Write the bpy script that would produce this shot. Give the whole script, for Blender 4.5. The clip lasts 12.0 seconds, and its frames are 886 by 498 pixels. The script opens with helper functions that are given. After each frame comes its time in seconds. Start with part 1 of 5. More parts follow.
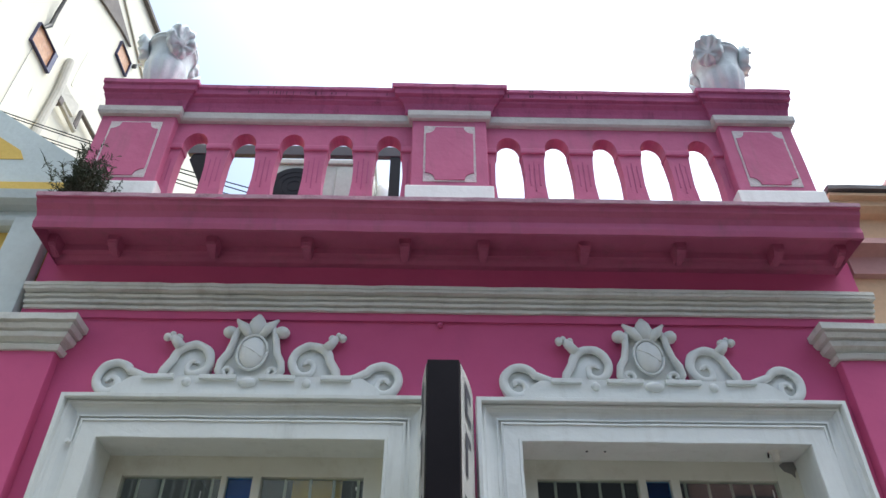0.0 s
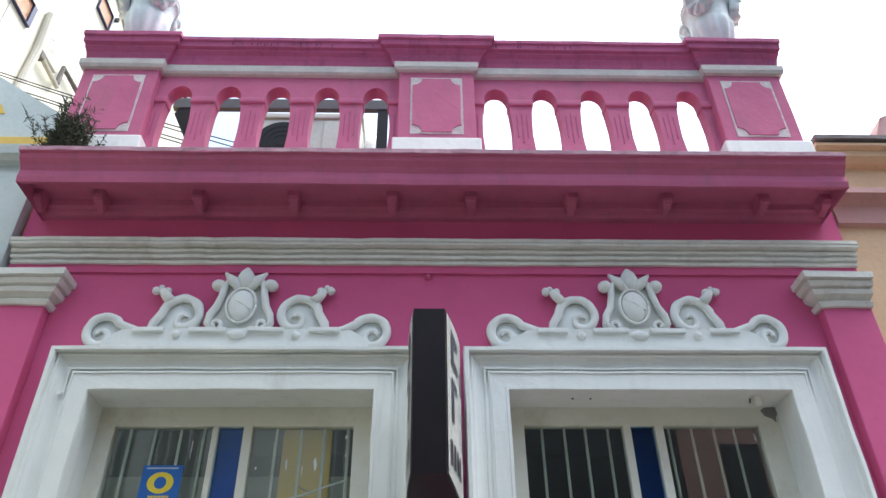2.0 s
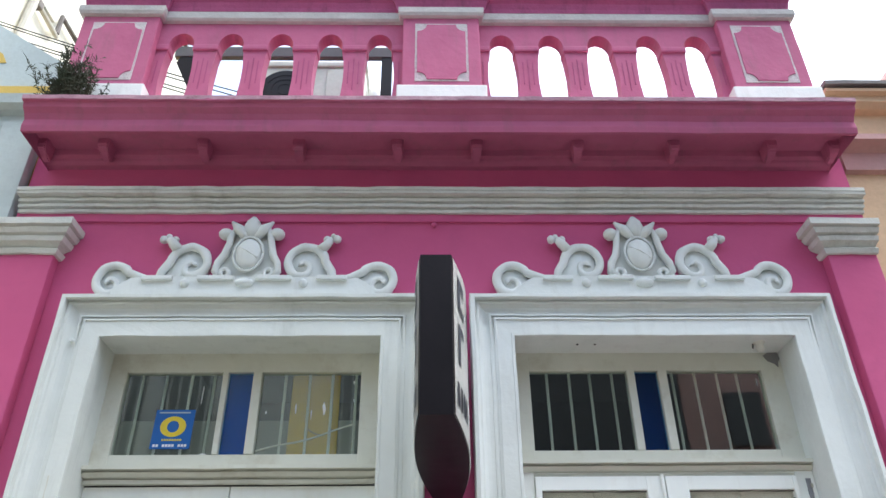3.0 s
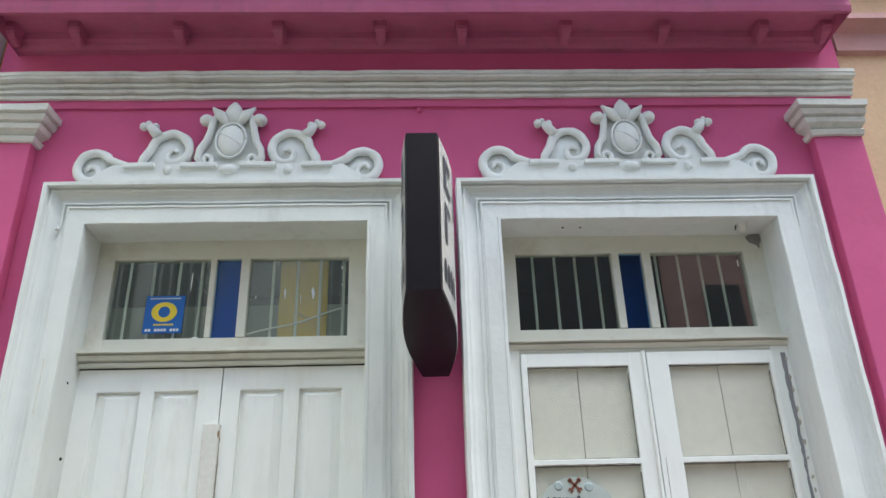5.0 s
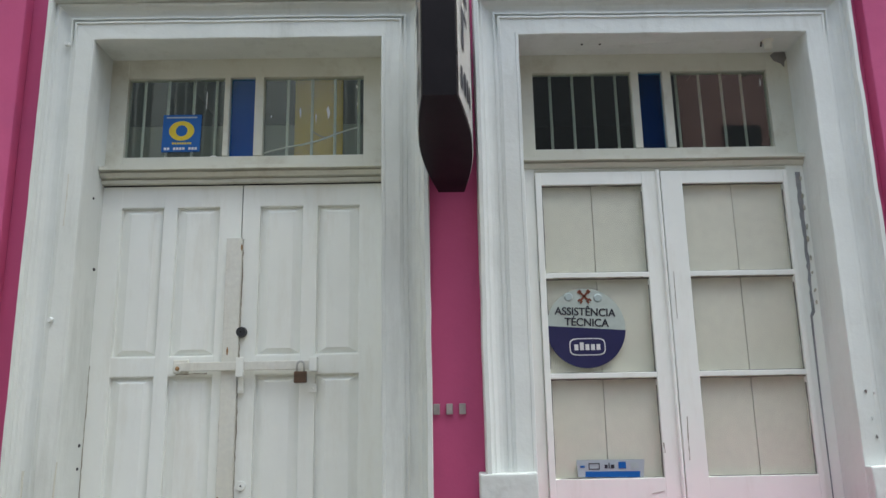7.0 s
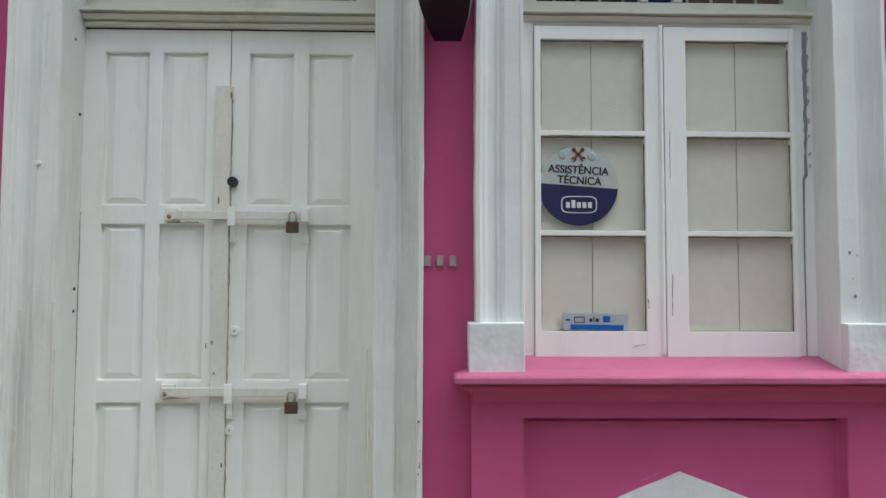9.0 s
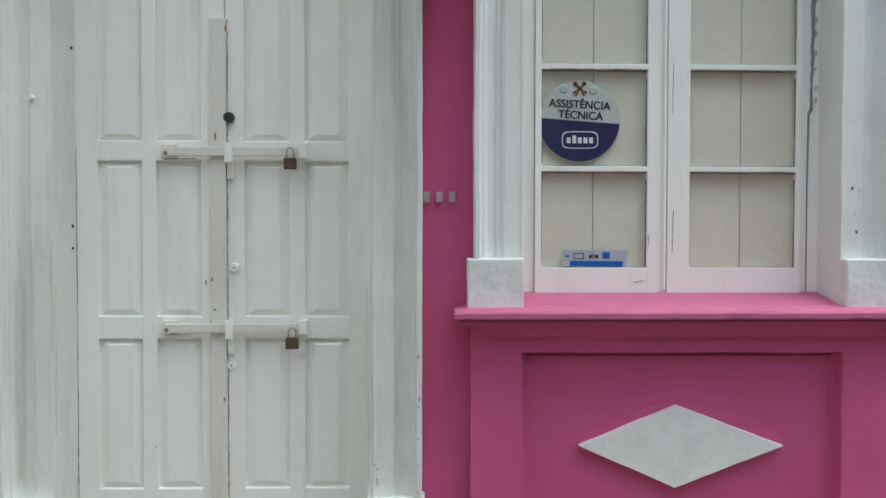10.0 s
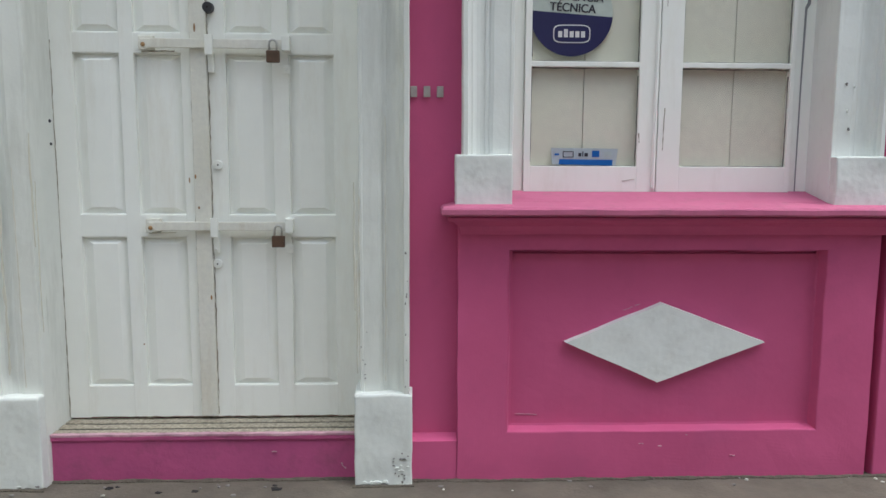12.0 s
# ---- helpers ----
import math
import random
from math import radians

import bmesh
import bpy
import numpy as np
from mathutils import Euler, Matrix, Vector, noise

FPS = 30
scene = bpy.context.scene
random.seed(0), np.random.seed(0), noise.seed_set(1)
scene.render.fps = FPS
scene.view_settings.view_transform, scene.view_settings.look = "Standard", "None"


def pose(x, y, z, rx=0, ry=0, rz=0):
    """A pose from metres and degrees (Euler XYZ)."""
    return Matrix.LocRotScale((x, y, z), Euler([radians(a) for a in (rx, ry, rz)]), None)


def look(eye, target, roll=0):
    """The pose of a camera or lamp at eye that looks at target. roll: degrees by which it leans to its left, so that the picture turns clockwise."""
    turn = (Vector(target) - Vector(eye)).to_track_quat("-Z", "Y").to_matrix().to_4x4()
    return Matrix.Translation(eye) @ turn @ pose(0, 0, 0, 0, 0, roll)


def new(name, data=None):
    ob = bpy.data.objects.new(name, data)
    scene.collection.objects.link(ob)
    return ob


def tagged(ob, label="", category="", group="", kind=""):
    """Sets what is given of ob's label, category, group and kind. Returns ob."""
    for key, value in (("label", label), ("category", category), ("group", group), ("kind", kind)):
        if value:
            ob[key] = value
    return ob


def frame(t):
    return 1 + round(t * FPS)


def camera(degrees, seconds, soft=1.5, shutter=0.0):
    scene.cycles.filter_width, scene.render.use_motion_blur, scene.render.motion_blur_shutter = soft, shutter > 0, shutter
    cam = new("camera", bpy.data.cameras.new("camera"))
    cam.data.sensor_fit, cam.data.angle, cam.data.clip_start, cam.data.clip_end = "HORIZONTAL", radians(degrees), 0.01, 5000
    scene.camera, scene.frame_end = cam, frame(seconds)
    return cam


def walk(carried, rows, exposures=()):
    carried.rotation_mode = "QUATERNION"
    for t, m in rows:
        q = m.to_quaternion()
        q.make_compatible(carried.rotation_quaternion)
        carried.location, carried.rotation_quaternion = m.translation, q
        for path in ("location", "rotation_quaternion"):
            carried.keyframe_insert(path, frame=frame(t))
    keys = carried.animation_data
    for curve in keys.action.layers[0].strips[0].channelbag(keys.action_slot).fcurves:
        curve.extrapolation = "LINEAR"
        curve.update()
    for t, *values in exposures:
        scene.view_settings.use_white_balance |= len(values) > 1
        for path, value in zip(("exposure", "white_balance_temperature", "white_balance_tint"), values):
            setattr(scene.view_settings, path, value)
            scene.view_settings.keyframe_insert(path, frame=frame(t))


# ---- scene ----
cam = camera(61.9, 12.0)
PATH = [
    (0, (-0.064, -3.039, 1.789), (-0.038, -1.477, 3.036), 0.2),
    (0.5, (-0.06, -3.041, 1.788), (-0.036, -1.476, 3.034), 0.0),
    (1, (-0.05, -3.032, 1.781), (-0.015, -1.452, 3.006), -0.4),
    (1.5, (-0.051, -3.026, 1.776), (-0.005, -1.419, 2.966), -0.6),
    (2, (-0.042, -3.031, 1.764), (0.007, -1.399, 2.919), -0.7),
    (2.5, (-0.048, -3.031, 1.752), (-0.014, -1.365, 2.859), -0.6),
    (4.5, (-0.048, -2.992, 1.696), (0.017, -1.193, 2.566), -1.3),
    (5, (-0.049, -2.987, 1.673), (0.024, -1.161, 2.487), -1.7),
    (5.5, (-0.044, -2.988, 1.64), (0.039, -1.125, 2.364), -2.1),
    (6, (-0.045, -2.991, 1.611), (0.028, -1.099, 2.255), -1.8),
    (6.5, (-0.055, -2.982, 1.576), (-0.01, -1.05, 2.09), -1.3),
    (7, (-0.053, -2.971, 1.546), (-0.027, -1.017, 1.971), -1.1),
    (9, (-0.061, -2.94, 1.425), (-0.012, -0.944, 1.541), 0.2),
    (9.5, (-0.046, -2.936, 1.405), (-0.007, -0.937, 1.444), -0.1),
    (10, (-0.051, -2.928, 1.406), (-0.006, -0.928, 1.363), 0.1),
    (10.5, (-0.041, -2.915, 1.366), (0.018, -0.917, 1.298), -0.0),
    (11, (-0.05, -2.905, 1.338), (-0.003, -0.909, 1.217), -0.2),
    (11.5, (-0.053, -2.903, 1.312), (0.014, -0.913, 1.125), 0.3),
    (12, (-0.049, -2.907, 1.288), (0.029, -0.923, 1.048), 0.3),
]
walk(cam, [(t, look(eye, target, roll)) for t, eye, target, roll in PATH], exposures=[(0.0, 1.16, 5600, 2), (1.5, 1.28, 5620, 2), (2.5, 1.68, 5650, 2), (4.5, 1.66, 5720, 2), (5.0, 1.64, 5800, 2), (6.5, 1.28, 5840, 2), (9.0, 1.07, 5820, 2), (12.0, 1.08, 5800, 2)])

# ---- light ----
world = bpy.data.worlds.new("world")
scene.world = world
world.use_nodes = True
wn = world.node_tree
sky = wn.nodes.new("ShaderNodeTexSky")
sky.sky_type = "NISHITA"
sky.sun_disc = False
sky.sun_elevation = radians(70)
sky.sun_rotation = radians(80)
sky.air_density, sky.dust_density, sky.ozone_density = 1.0, 10.0, 1.0
wn.links.new(sky.outputs["Color"], wn.nodes["Background"].inputs["Color"])
wn.nodes["Background"].inputs["Strength"].default_value = 0.15
sun = new("sun", bpy.data.lights.new("sun", "SUN"))
sun.data.energy, sun.data.angle, sun.data.color = 1.2, radians(70), (1.0, 0.98, 0.95)
sun.matrix_basis = look((0.8, 0.5, 9.4), (0, 0, 0))


# ---- materials ----
def material(name, base, second=None, rough=0.7, metal=0.0, scale=3.0, fine=60.0, bump=0.15, stain=None, stain_amount=0.3, streak=False, vary=0.0, spec=0.5, grain=0.8):
    """Two scales of colour variation, an optional stain colour with a shape of its own, and fine relief."""
    m = bpy.data.materials.new(name)
    m.use_nodes = True
    n, l = m.node_tree.nodes, m.node_tree.links
    b = n["Principled BSDF"]
    co = n.new("ShaderNodeNewGeometry").outputs["Position"]
    second = second or tuple(c * 0.85 for c in base)

    def noise_tex(sc, detail=4.0, rough_=0.6, squash=None):
        t = n.new("ShaderNodeTexNoise")
        t.inputs["Scale"].default_value, t.inputs["Detail"].default_value, t.inputs["Roughness"].default_value = sc, detail, rough_
        src = co
        if squash:
            mp = n.new("ShaderNodeMapping")
            mp.inputs["Scale"].default_value = squash
            l.new(co, mp.inputs["Vector"])
            src = mp.outputs["Vector"]
        l.new(src, t.inputs["Vector"])
        return t.outputs["Fac"]

    def ramp(fac, lo, hi):
        r = n.new("ShaderNodeMapRange")
        r.inputs["From Min"].default_value, r.inputs["From Max"].default_value = lo, hi
        l.new(fac, r.inputs["Value"])
        return r.outputs["Result"]

    def mix(fac, a, c):
        x = n.new("ShaderNodeMix")
        x.data_type = "RGBA"
        if isinstance(fac, float):
            x.inputs["Factor"].default_value = fac
        else:
            l.new(fac, x.inputs["Factor"])
        for sock, v in ((x.inputs[6], a), (x.inputs[7], c)):
            if isinstance(v, tuple):
                sock.default_value = (*v, 1)
            else:
                l.new(v, sock)
        return x.outputs[2]

    col = mix(ramp(noise_tex(scale), 0.3, 0.7), base, second)
    col = mix(ramp(noise_tex(fine, 3.0), 0.35, 1.1), col, tuple(c * grain for c in base))
    if stain:
        sq = (2.6, 2.6, 0.45) if streak else None
        f = ramp(noise_tex(scale * 1.7, 8.0, 0.7, sq), 0.52, 0.78)
        k = n.new("ShaderNodeMath")
        k.operation = "MULTIPLY"
        k.inputs[1].default_value = stain_amount
        l.new(f, k.inputs[0])
        col = mix(k.outputs[0], col, stain)
    if vary:
        oi = n.new("ShaderNodeObjectInfo")
        k = n.new("ShaderNodeMath")
        k.operation = "MULTIPLY"
        k.inputs[1].default_value = vary
        l.new(oi.outputs["Random"], k.inputs[0])
        col = mix(k.outputs[0], col, tuple(c * 0.6 for c in base))
    l.new(col, b.inputs["Base Color"])
    b.inputs["Metallic"].default_value = metal
    b.inputs["Specular IOR Level"].default_value = spec
    rr = n.new("ShaderNodeMapRange")
    rr.inputs["To Min"].default_value, rr.inputs["To Max"].default_value = rough - 0.08, min(1.0, rough + 0.1)
    l.new(noise_tex(scale * 4), rr.inputs["Value"])
    l.new(rr.outputs["Result"], b.inputs["Roughness"])
    if bump:
        bp = n.new("ShaderNodeBump")
        bp.inputs["Strength"].default_value, bp.inputs["Distance"].default_value = bump, 0.01
        add = n.new("ShaderNodeMath")
        add.operation = "MULTIPLY_ADD"
        add.inputs[1].default_value = 2.0
        l.new(noise_tex(scale * 3, 5.0), add.inputs[0])
        l.new(noise_tex(fine, 5.0), add.inputs[2])
        l.new(add.outputs[0], bp.inputs["Height"])
        l.new(bp.outputs["Normal"], b.inputs["Normal"])
    return m


def glass_material(name, tint, rough=0.02, alpha=0.25):
    """A thin pane: clear or tinted sheet that mirrors what lies before it."""
    m = bpy.data.materials.new(name)
    m.use_nodes = True
    n, l = m.node_tree.nodes, m.node_tree.links
    out = n["Material Output"]
    n.remove(n["Principled BSDF"])
    tr, gl, mx, fr = (n.new("ShaderNode" + k) for k in ("BsdfTransparent", "BsdfGlossy", "MixShader", "LayerWeight"))
    tr.inputs["Color"].default_value = (*tint, 1)
    gl.inputs["Roughness"].default_value = rough
    gl.inputs["Color"].default_value = (0.95, 0.97, 0.96, 1)
    fr.inputs["Blend"].default_value = 0.2
    k = n.new("ShaderNodeMath")
    k.operation = "MULTIPLY_ADD"
    k.inputs[1].default_value, k.inputs[2].default_value = 0.45, alpha
    k.use_clamp = True
    nz = n.new("ShaderNodeTexNoise")
    nz.inputs["Scale"].default_value = 3.0
    bp = n.new("ShaderNodeBump")
    bp.inputs["Strength"].default_value, bp.inputs["Distance"].default_value = 0.035, 0.01
    l.new(n.new("ShaderNodeNewGeometry").outputs["Position"], nz.inputs["Vector"])
    l.new(nz.outputs["Fac"], bp.inputs["Height"])
    l.new(bp.outputs["Normal"], gl.inputs["Normal"])
    l.new(fr.outputs["Facing"], k.inputs[0])
    l.new(k.outputs[0], mx.inputs["Fac"])
    l.new(tr.outputs["BSDF"], mx.inputs[1])
    l.new(gl.outputs["BSDF"], mx.inputs[2])
    l.new(mx.outputs["Shader"], out.inputs["Surface"])
    return m


PINK = material("pink_paint", (0.57, 0.103, 0.244), (0.50, 0.086, 0.212), 0.75, scale=1.6, fine=22, bump=0.12, stain=(0.36, 0.075, 0.185), stain_amount=0.45, spec=0.35, grain=0.92)
# paler, streaked pink; on the cornice its paleness replaces missing bounce light
PINK_FADED_LIT = material("faded_light_lifted_pink", (0.50, 0.138, 0.25), (0.42, 0.105, 0.205), 0.8, scale=3.0, fine=30, bump=0.2, stain=(0.26, 0.12, 0.16), stain_amount=0.55, streak=True, spec=0.35, grain=0.9)
PINK_SCUFFED = material("scuffed_pink_paint", (0.46, 0.088, 0.225), (0.36, 0.072, 0.19), 0.75, scale=4.0, fine=30, bump=0.2, stain=(0.17, 0.06, 0.11), stain_amount=0.6, spec=0.35, grain=0.88)
PLAQUE = material("chalky_white_plaque", (0.80, 0.82, 0.79), (0.73, 0.755, 0.725), 0.7, scale=5.0, fine=40, bump=0.05, stain=(0.45, 0.44, 0.39), stain_amount=0.35, grain=0.92)
FLAKING = material("flaking_white_paint", (0.72, 0.75, 0.72), (0.64, 0.67, 0.64), 0.7, scale=9.0, fine=45, bump=0.08, stain=(0.36, 0.36, 0.31), stain_amount=0.4, grain=0.9)
GRIMY_WHITE = material("grimy_white_plaster", (0.75, 0.77, 0.725), (0.65, 0.675, 0.63), 0.72, scale=2.2, fine=20, bump=0.18, stain=(0.36, 0.37, 0.32), stain_amount=0.42, streak=True, grain=0.90)
BORDER = material("worn_panel_border", (0.62, 0.60, 0.57), (0.56, 0.42, 0.46), 0.85, scale=14.0, fine=60, bump=0.4, stain=(0.30, 0.25, 0.25), stain_amount=0.6)
PINK_DIRTY = material("weathered_pink_paint", (0.41, 0.098, 0.212), (0.33, 0.076, 0.175), 0.8, scale=2.5, fine=40, bump=0.35, stain=(0.10, 0.03, 0.06), stain_amount=0.75, streak=True, spec=0.35, grain=0.8)
PINK_PALE = material("bleached_pink_edge", (0.58, 0.36, 0.42), (0.40, 0.20, 0.27), 0.85, scale=7.0, fine=40, bump=0.4, stain=(0.14, 0.08, 0.09), stain_amount=0.7)
WHITE = material("white_plaster_paint", (0.77, 0.795, 0.76), (0.70, 0.725, 0.69), 0.7, scale=2.5, fine=18, bump=0.2, stain=(0.40, 0.39, 0.33), stain_amount=0.32, streak=True, grain=0.93)
WHITE_WOOD = material("white_wood_paint", (0.885, 0.90, 0.85), (0.84, 0.855, 0.795), 0.5, scale=2.0, fine=14, bump=0.06, stain=(0.58, 0.54, 0.42), stain_amount=0.35, streak=True, grain=0.94)
CREAM_WOOD = material("yellowed_wood_paint", (0.76, 0.755, 0.69), (0.70, 0.69, 0.60), 0.55, scale=3.0, fine=50, bump=0.15, stain=(0.40, 0.30, 0.18), stain_amount=0.4, streak=True)
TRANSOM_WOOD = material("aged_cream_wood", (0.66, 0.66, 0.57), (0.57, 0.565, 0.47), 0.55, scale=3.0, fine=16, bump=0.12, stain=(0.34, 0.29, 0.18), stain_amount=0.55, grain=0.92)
BOARD = material("white_board", (0.80, 0.795, 0.70), (0.745, 0.74, 0.64), 0.6, scale=1.5, fine=30, bump=0.03)
GREY_WHITE = material("weathered_white_moulding", (0.70, 0.71, 0.66), (0.60, 0.60, 0.55), 0.8, scale=4.0, fine=30, bump=0.4, stain=(0.28, 0.26, 0.20), stain_amount=0.55, grain=0.85)
NECK = material("grey_necking", (0.54, 0.52, 0.49), (0.44, 0.42, 0.40), 0.8, scale=4.0, fine=30, bump=0.4, stain=(0.25, 0.20, 0.20), stain_amount=0.5, grain=0.85)
RUN_MARK = material("dark_water_run", (0.15, 0.03, 0.07), (0.09, 0.025, 0.05), 0.8, scale=20, fine=60, bump=0.1)
DIRT = material("wall_foot_dirt", (0.075, 0.065, 0.05), (0.14, 0.12, 0.095), 0.95, scale=25, fine=90, bump=0.6)
URN_MAT = material("urn_cement_paint", (0.62, 0.67, 0.68), (0.53, 0.58, 0.59), 0.8, scale=6.0, fine=50, bump=0.25, stain=(0.36, 0.37, 0.36), stain_amount=0.45)
BLACK = material("black_sheet", (0.006, 0.005, 0.007), (0.010, 0.007, 0.010), 0.45, scale=2.0, fine=60, bump=0.02, spec=0.15)
SIGN_WHITE = material("sign_white", (0.8, 0.8, 0.78), None, 0.35, scale=3, fine=60, bump=0.0)
CONCRETE = material("pavement_concrete", (0.14, 0.122, 0.098), (0.075, 0.067, 0.054), 0.85, scale=4.0, fine=70, bump=0.4, stain=(0.10, 0.095, 0.085), stain_amount=0.6)
TERRAZZO = material("granite_sill", (0.50, 0.45, 0.35), (0.12, 0.10, 0.075), 0.6, scale=70.0, fine=140, bump=0.2, stain=(0.12, 0.10, 0.08), stain_amount=0.6)
ASPHALT = material("asphalt", (0.055, 0.055, 0.057), None, 0.9, scale=2.0, fine=120, bump=0.4)
# near-black: indoor darkness and gap shade put into colour; also gum and grooves
DARK = material("shade_and_gum_black", (0.012, 0.012, 0.013), None, 0.9, scale=2.0, fine=20, bump=0.0)
BRASS = material("padlock_brass", (0.16, 0.10, 0.07), (0.10, 0.07, 0.05), 0.45, metal=0.6, scale=20, fine=90, bump=0.1)
STEEL = material("steel", (0.55, 0.55, 0.53), None, 0.35, metal=0.9, scale=20, fine=90, bump=0.05)
GALV = material("galvanised_number", (0.50, 0.46, 0.44), (0.38, 0.34, 0.33), 0.5, metal=0.4, scale=30, fine=90, bump=0.1)
NAVY = material("navy_print", (0.030, 0.030, 0.10), None, 0.3, scale=3, fine=60, bump=0.0)
MINT = material("pale_mint_print", (0.52, 0.58, 0.53), None, 0.3, scale=3, fine=60, bump=0.0)
CUP = material("clear_cup", (0.44, 0.52, 0.51), None, 0.3, scale=3, fine=60, bump=0.0)
INK = material("dark_ink", (0.025, 0.025, 0.04), None, 0.4, scale=3, fine=60, bump=0.0)
BROWN_INK = material("brown_ink", (0.22, 0.07, 0.04), None, 0.4, scale=3, fine=60, bump=0.0)
BLUE_PRINT = material("blue_print", (0.014, 0.12, 0.42), None, 0.35, scale=3, fine=60, bump=0.0)
SKY_PRINT = material("light_blue_print", (0.44, 0.51, 0.54), None, 0.35, scale=3, fine=60, bump=0.0)
YELLOW_PRINT = material("yellow_print", (0.80, 0.62, 0.03), None, 0.4, scale=3, fine=60, bump=0.0)
CREAM_WALL = material("cream_wall", (0.70, 0.685, 0.585), (0.655, 0.635, 0.53), 0.85, scale=0.6, fine=25, bump=0.1, stain=(0.60, 0.57, 0.47), stain_amount=0.3, grain=0.94)
PALE_BLUE = material("pale_blue_paint", (0.52, 0.585, 0.585), (0.46, 0.52, 0.52), 0.8, scale=1.5, fine=30, bump=0.2, stain=(0.35, 0.38, 0.36), stain_amount=0.3)
OCHRE = material("ochre_paint", (0.62, 0.44, 0.10), (0.52, 0.36, 0.08), 0.8, scale=2, fine=40, bump=0.2)
PEACH = material("peach_paint", (0.66, 0.46, 0.28), (0.60, 0.41, 0.25), 0.8, scale=2, fine=40, bump=0.2)
PEACH_PINK = material("faded_pink_paint", (0.55, 0.32, 0.29), (0.47, 0.27, 0.25), 0.8, scale=2, fine=40, bump=0.2)
GREY_METAL = material("grey_painted_metal", (0.48, 0.48, 0.43), (0.38, 0.38, 0.34), 0.5, scale=4, fine=50, bump=0.05, stain=(0.2, 0.15, 0.1), stain_amount=0.3)
DARK_METAL = material("dark_metal", (0.03, 0.03, 0.035), None, 0.5, scale=4, fine=50, bump=0.05)
WIRE = material("black_cable", (0.02, 0.02, 0.02), None, 0.6, scale=4, fine=50, bump=0.0)
GRASS = material("dry_grass", (0.028, 0.046, 0.02), (0.05, 0.05, 0.026), 0.8, scale=14, fine=50, bump=0.0)
PIPE_STAIN = material("weathered_cement", (0.56, 0.54, 0.48), (0.44, 0.43, 0.38), 0.9, scale=3, fine=30, bump=0.3)
TILE_PICTURE = material("terracotta_tile", (0.42, 0.20, 0.09), (0.55, 0.33, 0.19), 0.5, scale=12, fine=40, bump=0.1, stain=(0.05, 0.03, 0.03), stain_amount=0.8)
DRIP = material("paint_drip", (0.66, 0.65, 0.57), (0.58, 0.56, 0.46), 0.6, scale=8, fine=40, bump=0.1)
RUST = material("rust_mark", (0.30, 0.16, 0.06), (0.40, 0.26, 0.12), 0.8, scale=20, fine=60, bump=0.1)
SEAM = material("grimy_seam", (0.20, 0.16, 0.11), (0.42, 0.38, 0.30), 0.9, scale=25, fine=80, bump=0.3)
BROWN_BOARD = material("weathered_dark_board", (0.20, 0.18, 0.17), (0.13, 0.115, 0.11), 0.85, scale=5, fine=40, bump=0.3)
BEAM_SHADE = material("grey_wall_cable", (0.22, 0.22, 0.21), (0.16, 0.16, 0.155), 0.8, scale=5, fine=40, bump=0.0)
STREAK = material("faint_wall_streak", (0.66, 0.65, 0.57), (0.74, 0.72, 0.63), 0.9, scale=5, fine=40, bump=0.1)
CLEAR = glass_material("window_glass", (0.86, 0.90, 0.87), alpha=0.11)
CLEAR_LOW = glass_material("casement_glass", (0.985, 0.985, 0.975), alpha=0.025)
BLUE_GLASS = glass_material("blue_glass", (0.5, 0.75, 0.95), alpha=0.03)
NAVY_BACK = material("navy_glass_back", (0.008, 0.022, 0.08), None, 0.5, scale=3, fine=30, bump=0.0)
BLUE_BACK = material("blue_glass_back", (0.012, 0.12, 0.33), None, 0.5, scale=3, fine=30, bump=0.0)


# ---- building helpers ----
def thing(name, at=(0, 0, 0), label="", category="", group="", kind=""):
    ob = new(name)
    ob.empty_display_size = 0.1
    ob.matrix_basis = Matrix.Translation(at)
    return tagged(ob, label, category, group, kind)


def root_matrix(ob):
    return ob.matrix_basis if ob.parent is None else Matrix.Identity(4)


def part(name, bm, mat, parent=None, label="", smooth=False):
    """One mesh object in world coordinates, under a thing or a part."""
    bmesh.ops.recalc_face_normals(bm, faces=bm.faces)
    me = bpy.data.meshes.new(name)
    bm.to_mesh(me)
    bm.free()
    me.materials.append(mat)
    if smooth:
        for p in me.polygons:
            p.use_smooth = True
    ob = new(name, me)
    if parent is not None:
        ob.parent = parent
        ob.matrix_parent_inverse = root_matrix(parent).inverted()
    if label:
        ob["label"] = label
    return ob


def add_box(bm, x0, x1, y0, y1, z0, z1, bevel=0.0):
    r = bmesh.ops.create_cube(bm, size=1.0, matrix=Matrix.LocRotScale(((x0 + x1) / 2, (y0 + y1) / 2, (z0 + z1) / 2), None, (abs(x1 - x0), abs(y1 - y0), abs(z1 - z0))))
    if bevel:
        es = list({e for v in r["verts"] for e in v.link_edges})
        bmesh.ops.bevel(bm, geom=es, offset=bevel, segments=2, affect="EDGES", profile=0.6)
    return bm


def box(*a, **k):
    return add_box(bmesh.new(), *a, **k)


def add_prism(bm, outline, y0, y1, shrink=0.0):
    """An outline of (x, z) from y0 (front) to y1 (back); the front may be shrunk towards its middle."""
    cx = sum(p[0] for p in outline) / len(outline)
    cz = sum(p[1] for p in outline) / len(outline)
    f = 1.0 - shrink
    a = [bm.verts.new((cx + (x - cx) * f, y0, cz + (z - cz) * f)) for x, z in outline]
    b = [bm.verts.new((x, y1, z)) for x, z in outline]
    bm.faces.new(a)
    bm.faces.new(b[::-1])
    for i in range(len(a)):
        j = (i + 1) % len(a)
        bm.faces.new((a[i], b[i], b[j], a[j]))
    return bm


